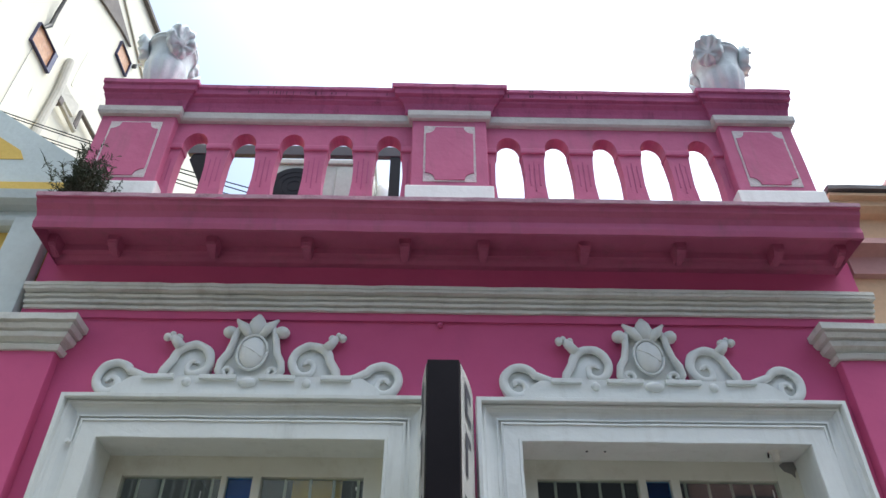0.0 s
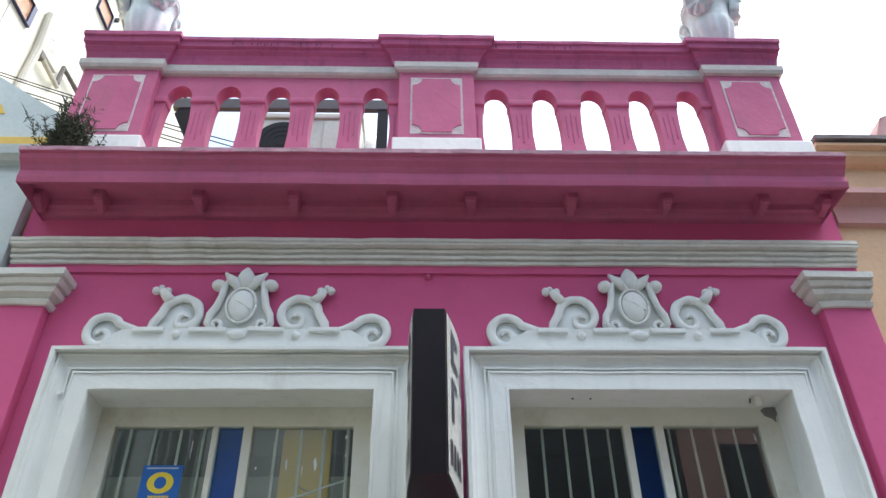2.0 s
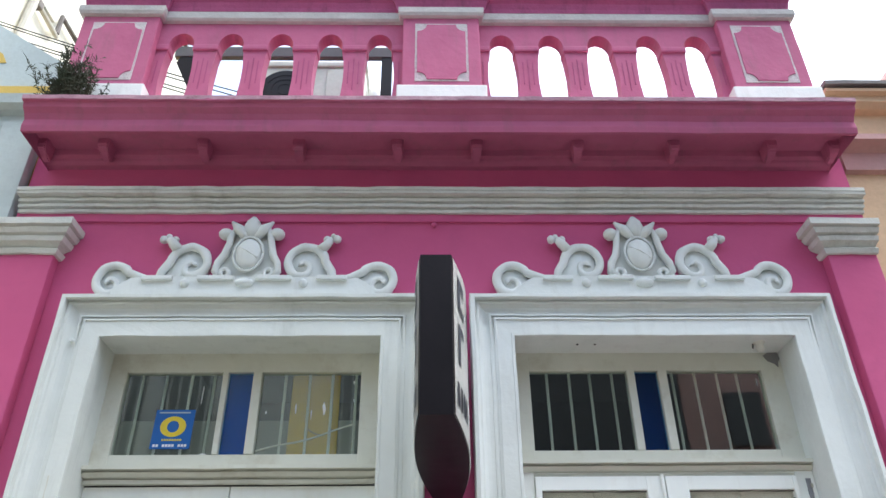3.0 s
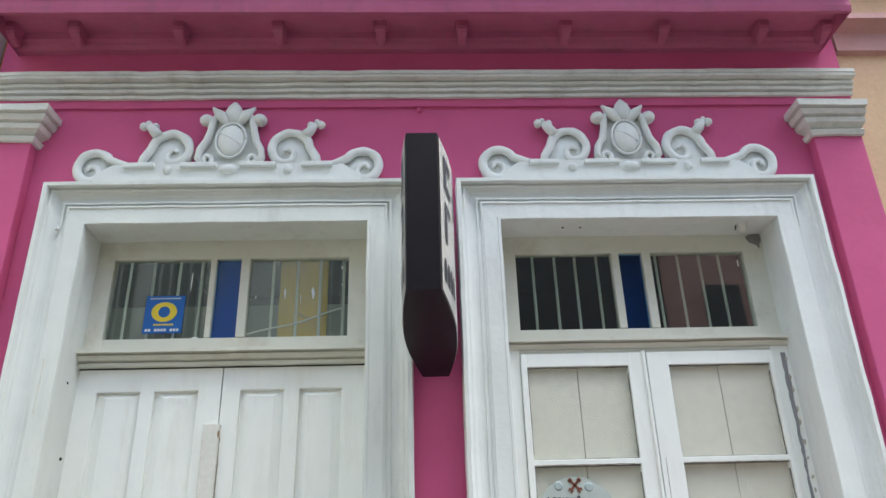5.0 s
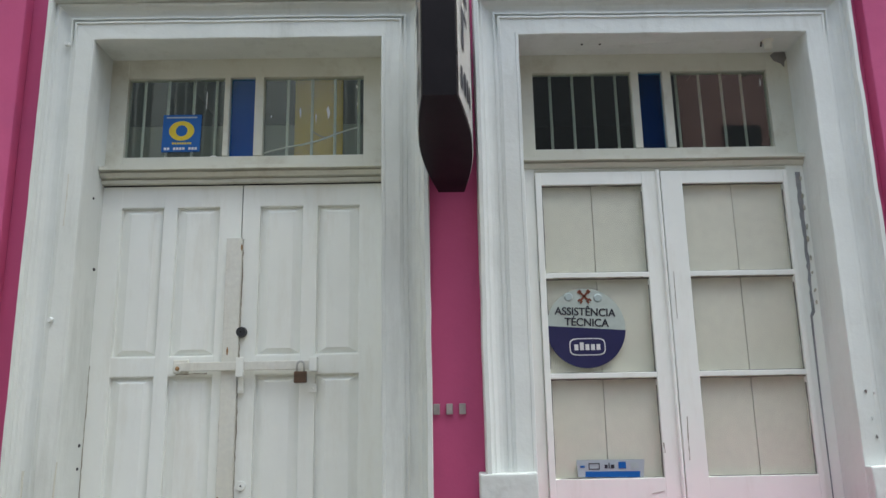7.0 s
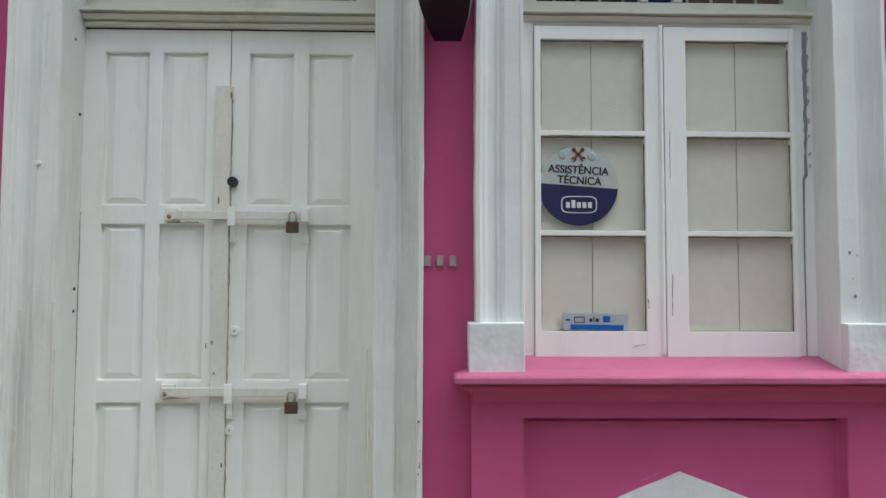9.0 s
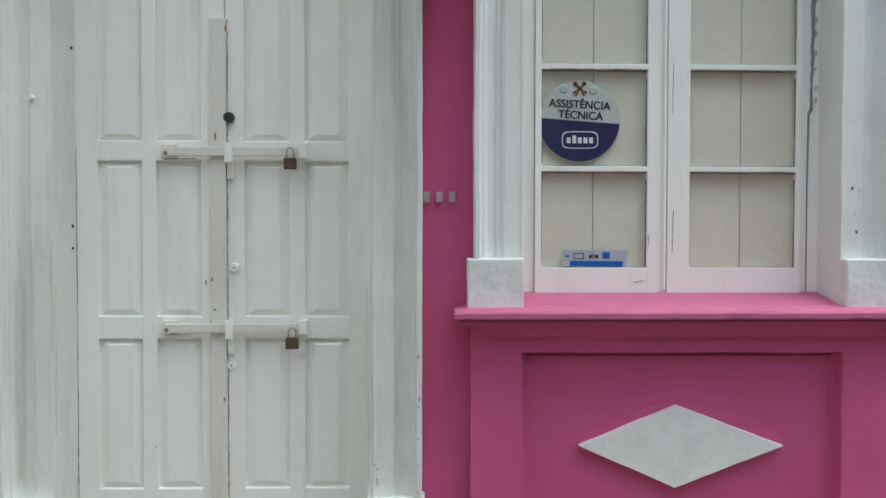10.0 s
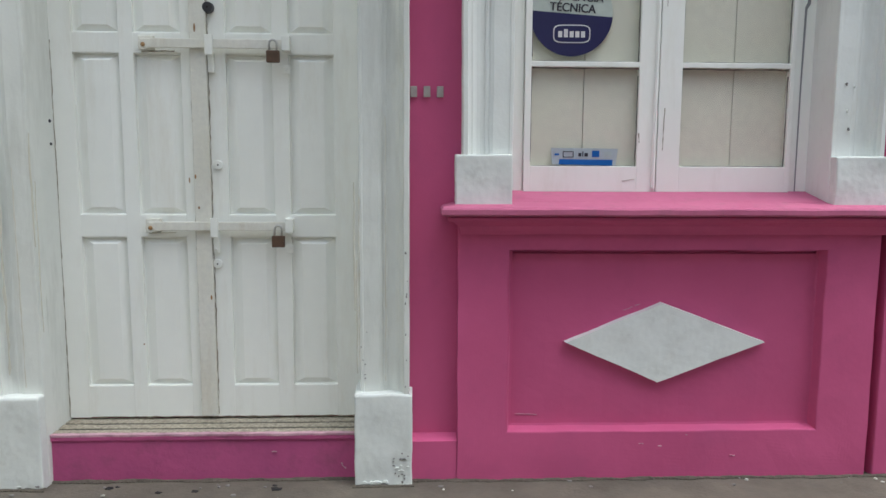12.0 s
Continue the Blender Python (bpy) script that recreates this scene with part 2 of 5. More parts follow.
def prism(*a, **k):
    return add_prism(bmesh.new(), *a, **k)


def add_run(bm, x0, x1, by, back, profile, ret=1.0):
    """A moulding along x: profile of (projection, z) from a base face at y = by; with returned ends when ret is 1."""
    loops = []
    ra, rb = ret if isinstance(ret, tuple) else (ret, ret)
    for d, z in profile:
        loops.append([bm.verts.new(p) for p in ((x0 - d * ra, back, z), (x0 - d * ra, by - d, z), (x1 + d * rb, by - d, z), (x1 + d * rb, back, z))])
    for a, b in zip(loops, loops[1:]):
        for i in range(4):
            j = (i + 1) % 4
            bm.faces.new((a[i], a[j], b[j], b[i]))
    bm.faces.new(loops[0])
    bm.faces.new(loops[-1][::-1])
    return bm


def run(*a, **k):
    return add_run(bmesh.new(), *a, **k)


def add_sweep(bm, path, profile, others=None):
    """A mitred moulding along an open path of (x, z) that turns clockwise; profile of (inward, y), or one for each point."""
    pts = [Vector(p) for p in path]
    loops = []
    for i, p in enumerate(pts):
        def inward(a, b):
            d = (b - a).normalized()
            return Vector((d.y, -d.x))
        if i == 0:
            n = inward(pts[0], pts[1])
        elif i == len(pts) - 1:
            n = inward(pts[-2], pts[-1])
        else:
            n1, n2 = inward(pts[i - 1], p), inward(p, pts[i + 1])
            n = (n1 + n2) / (1 + n1.dot(n2))
        loops.append([bm.verts.new((p.x + n.x * u, y, p.y + n.y * u)) for u, y in (others[i] if others else profile)])
    for a, b in zip(loops, loops[1:]):
        for i in range(len(profile) - 1):
            bm.faces.new((a[i], a[i + 1], b[i + 1], b[i]))
    return bm


def add_tube(bm, pts, radii, seg=8, squash=1.0):
    """A tube along points, with a radius at each."""
    pts = [Vector(p) for p in pts]
    rings = []
    for i, p in enumerate(pts):
        d = (pts[min(i + 1, len(pts) - 1)] - pts[max(i - 1, 0)]).normalized()
        side = d.cross(Vector((0, 1, 0)))
        if side.length < 0.1:
            side = d.cross(Vector((1, 0, 0)))
        side.normalize()
        up = side.cross(d)
        r = radii[i] if isinstance(radii, (list, tuple)) else radii
        rings.append([bm.verts.new(p + side * math.cos(2 * math.pi * k / seg) * r + up * math.sin(2 * math.pi * k / seg) * r * squash) for k in range(seg)])
    for a, b in zip(rings, rings[1:]):
        for k in range(seg):
            bm.faces.new((a[k], a[(k + 1) % seg], b[(k + 1) % seg], b[k]))
    bm.faces.new(rings[0])
    bm.faces.new(rings[-1][::-1])
    return bm


def tube(*a, **k):
    return add_tube(bmesh.new(), *a, **k)


def prism_x(outline, x0, x1):
    """An outline of (y, z) from x0 to x1."""
    bm = bmesh.new()
    a = [bm.verts.new((x0, y, z)) for y, z in outline]
    b = [bm.verts.new((x1, y, z)) for y, z in outline]
    bm.faces.new(a)
    bm.faces.new(b[::-1])
    for i in range(len(a)):
        j = (i + 1) % len(a)
        bm.faces.new((a[i], b[i], b[j], a[j]))
    return bm


def disc_outline(cx, cz, r, n=28):
    return [(cx + r * math.cos(2 * math.pi * k / n), cz + r * math.sin(2 * math.pi * k / n)) for k in range(n)]


def add_ball(bm, c, r, scale=(1, 1, 1), seg=12):
    bmesh.ops.create_uvsphere(bm, u_segments=seg, v_segments=seg // 2 + 2, radius=r, matrix=Matrix.LocRotScale(c, None, scale))
    return bm


def lathe(c, profile, seg=32, flute=0.0, flutes=12):
    bm = bmesh.new()
    rings = []
    for r, z, fl in profile:
        rings.append([bm.verts.new((c[0] + (r + fl * flute * math.cos(flutes * 2 * math.pi * k / seg)) * math.cos(2 * math.pi * k / seg), c[1] + (r + fl * flute * math.cos(flutes * 2 * math.pi * k / seg)) * math.sin(2 * math.pi * k / seg), c[2] + z)) for k in range(seg)])
    for a, b in zip(rings, rings[1:]):
        for k in range(seg):
            bm.faces.new((a[k], a[(k + 1) % seg], b[(k + 1) % seg], b[k]))
    bm.faces.new(rings[0][::-1])
    bm.faces.new(rings[-1])
    return bm


def roughen(bm, amount, scale=8.0):
    """Hand-worked unevenness of old plaster."""
    for v in bm.verts:
        v.co += noise.noise_vector(v.co * scale) * amount
    return bm


def even_grid(bm, rounds, soften=0):
    """Cuts every face into an even grid and rounds the edges off."""
    for _ in range(rounds):
        bmesh.ops.subdivide_edges(bm, edges=list(bm.edges), cuts=1, use_grid_fill=True)
    for _ in range(soften):
        bmesh.ops.smooth_vert(bm, verts=list(bm.verts), factor=0.5, use_axis_x=True, use_axis_y=True, use_axis_z=True)
    return bm


def subdivide_long(bm, length):
    for _ in range(6):
        es = [e for e in bm.edges if e.calc_length() > length]
        if not es:
            break
        bmesh.ops.subdivide_edges(bm, edges=es, cuts=1)
    return bm


def lettering(words, size, at, mat, parent, name="lettering", tilt=0.0, thick=0.0006):
    cu = bpy.data.curves.new(name, "FONT")
    cu.body, cu.size, cu.extrude, cu.align_x, cu.align_y = words, size, thick, "CENTER", "CENTER"
    cu.offset = size * 0.006
    tmp = bpy.data.objects.new(name, cu)
    me = bpy.data.meshes.new_from_object(tmp)
    bpy.data.objects.remove(tmp)
    bold = bmesh.new()
    for k in range(3):
        copy = me.copy()
        copy.transform(Matrix.Translation(((k - 1) * size * 0.015, 0, k * 0.0002)))
        bold.from_mesh(copy)
        bpy.data.meshes.remove(copy)
    bold.to_mesh(me)
    bold.free()
    me.transform(Matrix.Diagonal((0.94, 1.0, 1.0, 1.0)))
    me.transform(pose(*at, 90, 0, 0) @ pose(0, 0, 0, 0, 0, tilt))
    me.materials.clear()
    me.materials.append(mat)
    ob = new(name, me)
    ob.parent = parent
    ob.matrix_parent_inverse = root_matrix(parent).inverted()
    return ob


# ---- ground and street ----
tagged(part("ground", box(-600, 600, -600, 600, -0.5, -0.14), ASPHALT), "dark asphalt street running past the house", "road", kind="structure")
pave = roughen(subdivide_long(box(-14, 14, -2.0, 0.4, -0.3, 0.0), 0.25), 0.006, 3.0)
tagged(part("pavement", pave, CONCRETE), "worn grey concrete pavement along the wall foot", "pavement", kind="structure")

# ---- front wall: openings for door and window ----
DX0, DX1, DZ0, DZ1 = -1.488, -0.263, 0.2, 3.118
WX0, WX1, WZ0, WZ1 = 0.329, 1.574, 1.15, 3.118
WALL_L, WALL_R = -2.06, 2.11
bm = bmesh.new()
for x0, x1, z0, z1 in ((WALL_L, DX0 - 0.01, 0, 4.2), (DX0 - 0.01, DX1 + 0.01, DZ1 + 0.01, 4.2), (DX0 - 0.01, DX1 + 0.01, -0.1, DZ0 - 0.03), (DX1 + 0.01, WX0 - 0.01, -0.1, 4.2), (WX0 - 0.01, WX1 + 0.01, -0.1, WZ0 - 0.03), (WX0 - 0.01, WX1 + 0.01, WZ1 + 0.01, 4.2), (WX1 + 0.01, WALL_R, -0.1, 4.2)):
    add_box(bm, x0, x1, 0.0, 0.35, z0, z1)
wall_front = tagged(part("wall_front", bm, PINK), "bright pink painted plaster facade with shaded frieze", "wall", kind="structure")

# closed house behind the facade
# unseen room surfaces, coloured near-black so the panes look into darkness
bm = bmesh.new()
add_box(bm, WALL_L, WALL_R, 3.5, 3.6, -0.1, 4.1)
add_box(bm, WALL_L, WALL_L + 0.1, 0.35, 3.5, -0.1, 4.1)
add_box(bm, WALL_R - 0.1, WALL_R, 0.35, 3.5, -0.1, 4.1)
tagged(part("wall_inner", bm, DARK), "plain walls painted near-black for the darkness of the room inside", "wall", kind="structure")
tagged(part("ceiling", box(WALL_L, WALL_R, 0.35, 3.6, 4.1, 4.2), DARK), "plain ceiling painted near-black for the darkness of the room", "ceiling", kind="structure")

# pilasters and skirt of the wall
PIL = ((-2.06, -1.795), (1.84, 2.075))
for n, (x0, x1) in enumerate(PIL):
    p = thing("pilaster", ((x0 + x1) / 2, 0, 0), "pink plaster pilaster with stepped white moulded capital", "pilaster", "pilasters at the facade ends", "structure")
    part("shaft", box(x0, x1, -0.06, 0.0, -0.05, 3.56, bevel=0.006), PINK, p)
    prof = [(0.0, 3.535), (0.014, 3.537), (0.024, 3.558), (0.008, 3.572), (0.022, 3.580), (0.042, 3.590), (0.050, 3.612), (0.036, 3.618), (0.060, 3.624), (0.072, 3.646), (0.060, 3.652), (0.084, 3.658), (0.086, 3.690), (0.0, 3.702)]
    part("capital", roughen(subdivide_long(run(x0, x1, -0.06, -0.001, prof, ret=(0.15, 1.0) if n == 0 else (1.0, 0.15)), 0.12), 0.004), GREY_WHITE, p, "weathered white stepped capital")

bm = run(-0.10, 0.1225, -0.0, 0.01, [(0.056, -0.05), (0.056, 0.165), (0.0, 0.182)], ret=0)
tagged(part("skirting", bm, PINK), "pink plaster plinth at the wall foot", "plinth", kind="structure")

# white string course below the frieze
prof = [(0.0, 3.795), (0.030, 3.796), (0.034, 3.810), (0.022, 3.813), (0.024, 3.818), (0.046, 3.820), (0.050, 3.834), (0.036, 3.837), (0.038, 3.842), (0.060, 3.845), (0.063, 3.858), (0.050, 3.861), (0.052, 3.867), (0.090, 3.870), (0.092, 3.882), (0.086, 3.884), (0.094, 3.888), (0.094, 3.906), (0.0, 3.918)]
bm = roughen(subdivide_long(run(WALL_L + 0.01, WALL_R + 0.0, 0.0, 0.05, prof, ret=0.0), 0.09), 0.0045, 9.0)
tagged(part("string_course", bm, GREY_WHITE), "weathered white layered string course across the pink facade", "moulding", kind="structure")
bm = roughen(subdivide_long(box(WALL_L, WALL_R, -0.014, 0.01, 3.752, 3.80), 0.1), 0.002)
tagged(part("fillet_band", bm, PINK), "thin raised pink plaster fillet under the string course", "moulding", kind="structure")

# main cornice
cornice = thing("cornice", (0.03, 0, 4.1), "deep pink plaster cornice with small modillions", "cornice", kind="structure")
prof = [(0.0, 4.080), (0.03, 4.084), (0.045, 4.100), (0.05, 4.112), (0.072, 4.118), (0.078, 4.15), (0.27, 4.155), (0.275, 4.085), (0.31, 4.07), (0.318, 4.10), (0.312, 4.14), (0.328, 4.165), (0.352, 4.185), (0.36, 4.208), (0.375, 4.21), (0.376, 4.236), (0.36, 4.243), (-0.30, 4.26)]
bm = roughen(subdivide_long(run(-1.985, 2.025, 0.0, 0.3, prof, ret=0.0), 0.25), 0.004, 5.0)
# crown and modillions: light bounced up from the street is put into the colour
part("crown", bm, PINK_FADED_LIT, cornice)
bm = roughen(subdivide_long(run(-1.987, 2.027, 0.0, -0.2, [(0.30, 4.2135), (0.378, 4.2135), (0.380, 4.236), (0.364, 4.246), (0.30, 4.246)], ret=0.0), 0.08), 0.003, 12.0)
part("slab_edge", bm, PINK_PALE, cornice, "bleached and stained slab edge")
for x in (-1.97, -1.665, -1.175, -0.70, -0.208, 0.19, 0.70, 1.185, 1.68, 2.0):
    bm = bmesh.new()
    prof = [(-0.06, 4.16), (-0.160, 4.16), (-0.160, 4.112), (-0.148, 4.096), (-0.125, 4.093), (-0.10, 4.080), (-0.06, 4.073)]
    a = [bm.verts.new((x - 0.018 - 0.014 * min(1, (z - 4.073) / 0.06), y, z)) for y, z in prof]
    b = [bm.verts.new((x + 0.018 + 0.014 * min(1, (z - 4.073) / 0.06), y, z)) for y, z in prof]
    bm.faces.new(a)
    bm.faces.new(b[::-1])
    for i in range(len(a)):
        j = (i + 1) % len(a)
        bm.faces.new((a[i], b[i], b[j], a[j]))
    bmesh.ops.bevel(bm, geom=list(bm.edges), offset=0.006, segments=2, affect="EDGES")
    part("modillion", bm, PINK_FADED_LIT, cornice)

# ---- parapet: piers, balusters, coping ----
PIERS = ((-2.015, -1.585), (-0.197, 0.237), (1.615, 2.045))
for n, (x0, x1) in enumerate(PIERS):
    c = (x0 + x1) / 2
    p = thing("parapet_pier", (c, 0, 4.24), "pink parapet pier with white-edged sunken panel and white plinth", "pier", "piers of the parapet", "structure")
    part("body", roughen(subdivide_long(box(x0, x1, -0.10, 0.08, 4.24, 5.17, bevel=0.008), 0.12), 0.003, 7), PINK_FADED_LIT, p)
    part("plinth", roughen(box(x0 - 0.025, x1 + 0.025, -0.125, 0.10, 4.24, 4.56, bevel=0.008), 0.003), WHITE, p, "white painted plinth")
    prof = [(0.0, 5.10), (0.02, 5.105), (0.028, 5.125), (0.028, 5.165), (0.0, 5.17)]
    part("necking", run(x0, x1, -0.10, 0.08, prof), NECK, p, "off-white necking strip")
    prof = [(0.0, 5.165), (0.03, 5.17), (0.034, 5.20), (0.045, 5.235), (0.065, 5.26), (0.065, 5.275), (0.085, 5.285), (0.088, 5.32), (0.10, 5.33), (0.10, 5.36), (0.0, 5.375)]
    part("cap", roughen(subdivide_long(run(x0, x1, -0.07, 0.16, prof, ret=((0.4, 1.0), (1.3, 1.3), (1.0, 0.45))[n]), 0.15), 0.003), PINK_DIRTY, p)
    w, z0, z1 = 0.138, 4.615, 5.045
    q = 0.054
    outer = [(c - w - 0.010, z0 - 0.008), (c + w + 0.010, z0 - 0.008), (c + w + 0.010, z1 + 0.008), (c - w - 0.010, z1 + 0.008)]
    bm = bmesh.new()
    inner = []
    for sx, sz, a0 in ((-1, -1, 90), (1, -1, 180), (1, 1, 270), (-1, 1, 0)):
        cx, cz = c + sx * w, (z0 if sz < 0 else z1)
        for k in range(6):
            a = radians(a0 - 90 * k / 5)
            inner.append((cx + q * math.cos(a), cz + q * math.sin(a)))
    part("panel_border", roughen(subdivide_long(prism(outer, -0.103, -0.09), 0.04), 0.0025, 22), BORDER, p, "white painted panel border")
    part("panel", roughen(subdivide_long(prism(inner, -0.108, -0.09, shrink=0.02), 0.06), 0.002, 16), PINK_FADED_LIT, p)

for n, (x0, x1, first) in enumerate(((-1.60, -0.18, -1.45), (0.225, 1.63, 0.365))):
    bal = thing("balustrade", ((x0 + x1) / 2, 0, 4.24), "pink plaster balustrade with round-arched slots between flat balusters", "balustrade", "balustrades of the parapet", "structure")
    r, sp = 0.071, 4.925
    cs = [first + 0.28 * k for k in range(5)]
    outline = [(x0, sp)]
    for c in cs:
        outline += [(c - r * math.cos(math.pi * k / 12), sp + r * 1.35 * math.sin(math.pi * k / 12)) for k in range(13)]
    outline += [(x1, sp), (x1, 5.14), (x0, 5.14)]
    part("arcade", prism(outline, -0.05, 0.035), PINK_FADED_LIT, bal)
    prof = [(0.0, 5.10), (0.02, 5.105), (0.03, 5.12), (0.03, 5.17), (0.0, 5.175)]
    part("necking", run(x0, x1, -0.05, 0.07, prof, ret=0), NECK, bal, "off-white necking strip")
    prof = [(0.0, 5.17), (0.03, 5.172), (0.034, 5.20), (0.045, 5.235), (0.062, 5.255), (0.062, 5.27), (0.078, 5.28), (0.08, 5.315), (0.09, 5.325), (0.09, 5.35), (0.0, 5.36)]
    part("coping", roughen(subdivide_long(run(x0, x1, -0.05, 0.12, prof, ret=0), 0.15), 0.003), PINK_DIRTY, bal)
    bm = bmesh.new()
    rr = random.Random(7 + n)
    for k in range(22 if n == 0 else 9):
        gx = rr.uniform(x0 + 0.35, x1 - 0.05) if n == 0 else rr.uniform(x0 + 0.1, x1 - 0.5)
        gw = rr.uniform(0.0015, 0.004)
        if rr.random() < 0.5:
            add_box(bm, gx - gw, gx + gw, -0.1412, -0.134, 5.328, 5.343)
        add_box(bm, gx - gw, gx + gw, -0.1312, -0.124, rr.uniform(5.283, 5.295), rr.uniform(5.308, 5.316))
    tagged(part("stain_run", bm, RUN_MARK, bal, "thin dark water runs on the coping"), kind="stuff")
    master = None
    for k in range(6):
        cx = first - 0.14 + 0.28 * k
        if master is None:
            bm = bmesh.new()
            half = [(0.090, 4.24), (0.092, 4.33), (0.090, 4.37), (0.080, 4.43), (0.070, 4.49), (0.061, 4.57), (0.056, 4.66), (0.056, 4.75), (0.061, 4.83), (0.068, 4.89), (0.070, 4.93)]
            add_prism(bm, [(-h, z) for h, z in half] + [(h, z) for h, z in half[::-1]], -0.045, 0.033)
            bmesh.ops.bevel(bm, geom=[e for e in bm.edges if abs(e.verts[0].co.y - e.verts[1].co.y) < 1e-5], offset=0.008, segments=2, affect="EDGES")
            add_box(bm, -0.074, 0.074, -0.058, 0.036, 4.885, 4.93, bevel=0.012)
            add_box(bm, -0.086, 0.086, -0.054, 0.036, 4.39, 4.41, bevel=0.008)
            add_box(bm, -0.096, 0.096, -0.060, 0.036, 4.24, 4.37, bevel=0.014)
            roughen(bm, 0.003, 12)
            master = part("baluster", bm, PINK_FADED_LIT, bal)
            master.location = (cx, 0, 0)
            data = master.data
            bm = bmesh.new()
            for gx in (-0.028, 0.0, 0.028):
                add_box(bm, gx - 0.0026, gx + 0.0026, -0.0475, -0.040, 4.60 + 1.5 * abs(gx), 4.83 - 0.8 * abs(gx))
            fl = part("fluting", bm, PINK_DIRTY, master, "dark weathered grooves")
            flute_data = fl.data
        else:
            o = new("baluster", data)
            o.parent = bal
            o.matrix_parent_inverse = root_matrix(bal).inverted()
            o.location = (cx, 0, 0)
            g = new("fluting", flute_data)
            g.parent = o


def make_urn(x, side):
    c = (x, 0.03, 5.37)
    u = thing("parapet_urn", c, "weathered pale grey cement urn with shell ornaments on a parapet pier", "urn", "urns on the parapet")
    prof = [(0.11, 0.0, 0), (0.11, 0.04, 0), (0.075, 0.06, 0), (0.072, 0.09, 0), (0.092, 0.12, 0.5), (0.115, 0.18, 1), (0.130, 0.26, 1), (0.134, 0.31, 0.7), (0.126, 0.335, 0), (0.130, 0.35, 0), (0.127, 0.37, 0), (0.134, 0.44, 0), (0.145, 0.475, 0), (0.155, 0.48, 0), (0.155, 0.495, 0), (0.148, 0.50, 0), (0.160, 0.508, 0), (0.160, 0.525, 0), (0.12, 0.53, 0), (0.11, 0.46, 0)]
    part("bowl", lathe(c, prof, 80, 0.007, 10), URN_MAT, u, smooth=True)
    for k, deg in enumerate((-52, 192, 72)):
        a = radians(deg if side < 0 else 180 - deg)
        bm = bmesh.new()
        n = 54
        rim, mid = [], []
        for i in range(n):
            b = 2 * math.pi * i / n
            r = 0.100 * (1 + 0.11 * abs(math.cos(4.5 * b)) ** 0.6)
            rim.append(bm.verts.new((0.88 * r * math.sin(b), 0.0, 1.22 * r * math.cos(b))))
            r2 = r * 0.80
            mid.append(bm.verts.new((0.88 * r2 * math.sin(b), 0.036 + 0.006 * math.cos(9 * b), 1.22 * r2 * math.cos(b) - 0.01)))
        inner = [bm.verts.new((v.co.x * 0.62, 0.016 + 0.004 * math.cos(18 * math.pi * i / n), v.co.z * 0.62)) for i, v in enumerate(mid)]
        hub = [bm.verts.new((0.022 * math.sin(2 * math.pi * i / n), 0.030, 0.03 * math.cos(2 * math.pi * i / n) - 0.03)) for i in range(n)]
        back = [bm.verts.new((v.co.x * 0.9, -0.03, v.co.z * 0.9)) for v in rim]
        for ring_a, ring_b in ((back, rim), (rim, mid), (mid, inner), (inner, hub)):
            for i in range(n):
                bm.faces.new((ring_a[i], ring_a[(i + 1) % n], ring_b[(i + 1) % n], ring_b[i]))
        bm.faces.new(hub)
        bm.faces.new(back[::-1])
        bm.transform(Matrix.Translation((x + (0.172 if k == 1 else 0.155) * math.cos(a), 0.03 + (0.172 if k == 1 else 0.155) * math.sin(a), 5.37 + 0.475)) @ Matrix.Rotation(a - math.pi / 2, 4, "Z") @ Matrix.Rotation(radians(-12), 4, "X"))
        roughen(bm, 0.016, 24)
        part("shell", bm, URN_MAT, u, smooth=True)
        if k == 1:
            continue
        b = a + radians(62 if side < 0 else -62)
        tip = [(x + r * math.cos(b), 0.03 + r * math.sin(b), 5.37 + h) for r, h in ((0.10, 0.14), (0.14, 0.19), (0.18, 0.25), (0.21, 0.31))]
        part("leaf", tube(tip, [0.035, 0.035, 0.024, 0.006], 8), URN_MAT, u, smooth=True)


make_urn(-1.815, -1)
make_urn(1.815, 1)

# ---- door and window surrounds ----
TRIM = [(0.0, 0.01), (0.0, -0.090), (0.004, -0.097), (0.020, -0.097), (0.024, -0.092), (0.025, -0.064), (0.030, -0.064), (0.032, -0.072), (0.041, -0.071), (0.045, -0.062), (0.055, -0.050), (0.070, -0.041), (0.087, -0.037), (0.088, -0.058), (0.097, -0.060), (0.099, -0.042), (0.106, -0.041), (0.107, -0.060), (0.116, -0.062), (0.119, -0.056), (0.180, -0.056), (0.182, -0.061), (0.193, -0.061), (0.196, -0.054), (0.196, 0.0), (0.196, 0.16)]


# on the jambs the moulding is worn and filled with paint
WORN = [(u, y if i < 4 or i > len(TRIM) - 6 else 0.25 * y + 0.75 * sum(p[1] for p in TRIM[i - 2:i + 3]) / 5) for i, (u, y) in enumerate(TRIM)]


def surround(name, x0, x1, foot, top, sides, label, mat):
    s = thing(name, ((x0 + x1) / 2, 0, foot), label, "surround", "surrounds of the openings", "structure")
    high, low = top + 0.196, top - 0.06
    path = [(x0 - 0.196, foot), (x0 - 0.196, low), (x0 - 0.196, high), (x1 + 0.196, high), (x1 + 0.196, low), (x1 + 0.196, foot)]
    bm = roughen(subdivide_long(add_sweep(bmesh.new(), path, TRIM, (WORN, WORN, TRIM, TRIM, WORN, WORN)), 0.12), 0.0035, 7.0)
    part("architrave", bm, mat, s)
    for a, b, z0, z1, y in sides:
        part("plinth_block", roughen(roughen(even_grid(box(a, b, y - 0.003, 0.10, z0, z1 + 0.003), 5, 1), 0.0035, 9), 0.0009, 50), FLAKING, s, "chipped white plinth block", smooth=True)
    return s


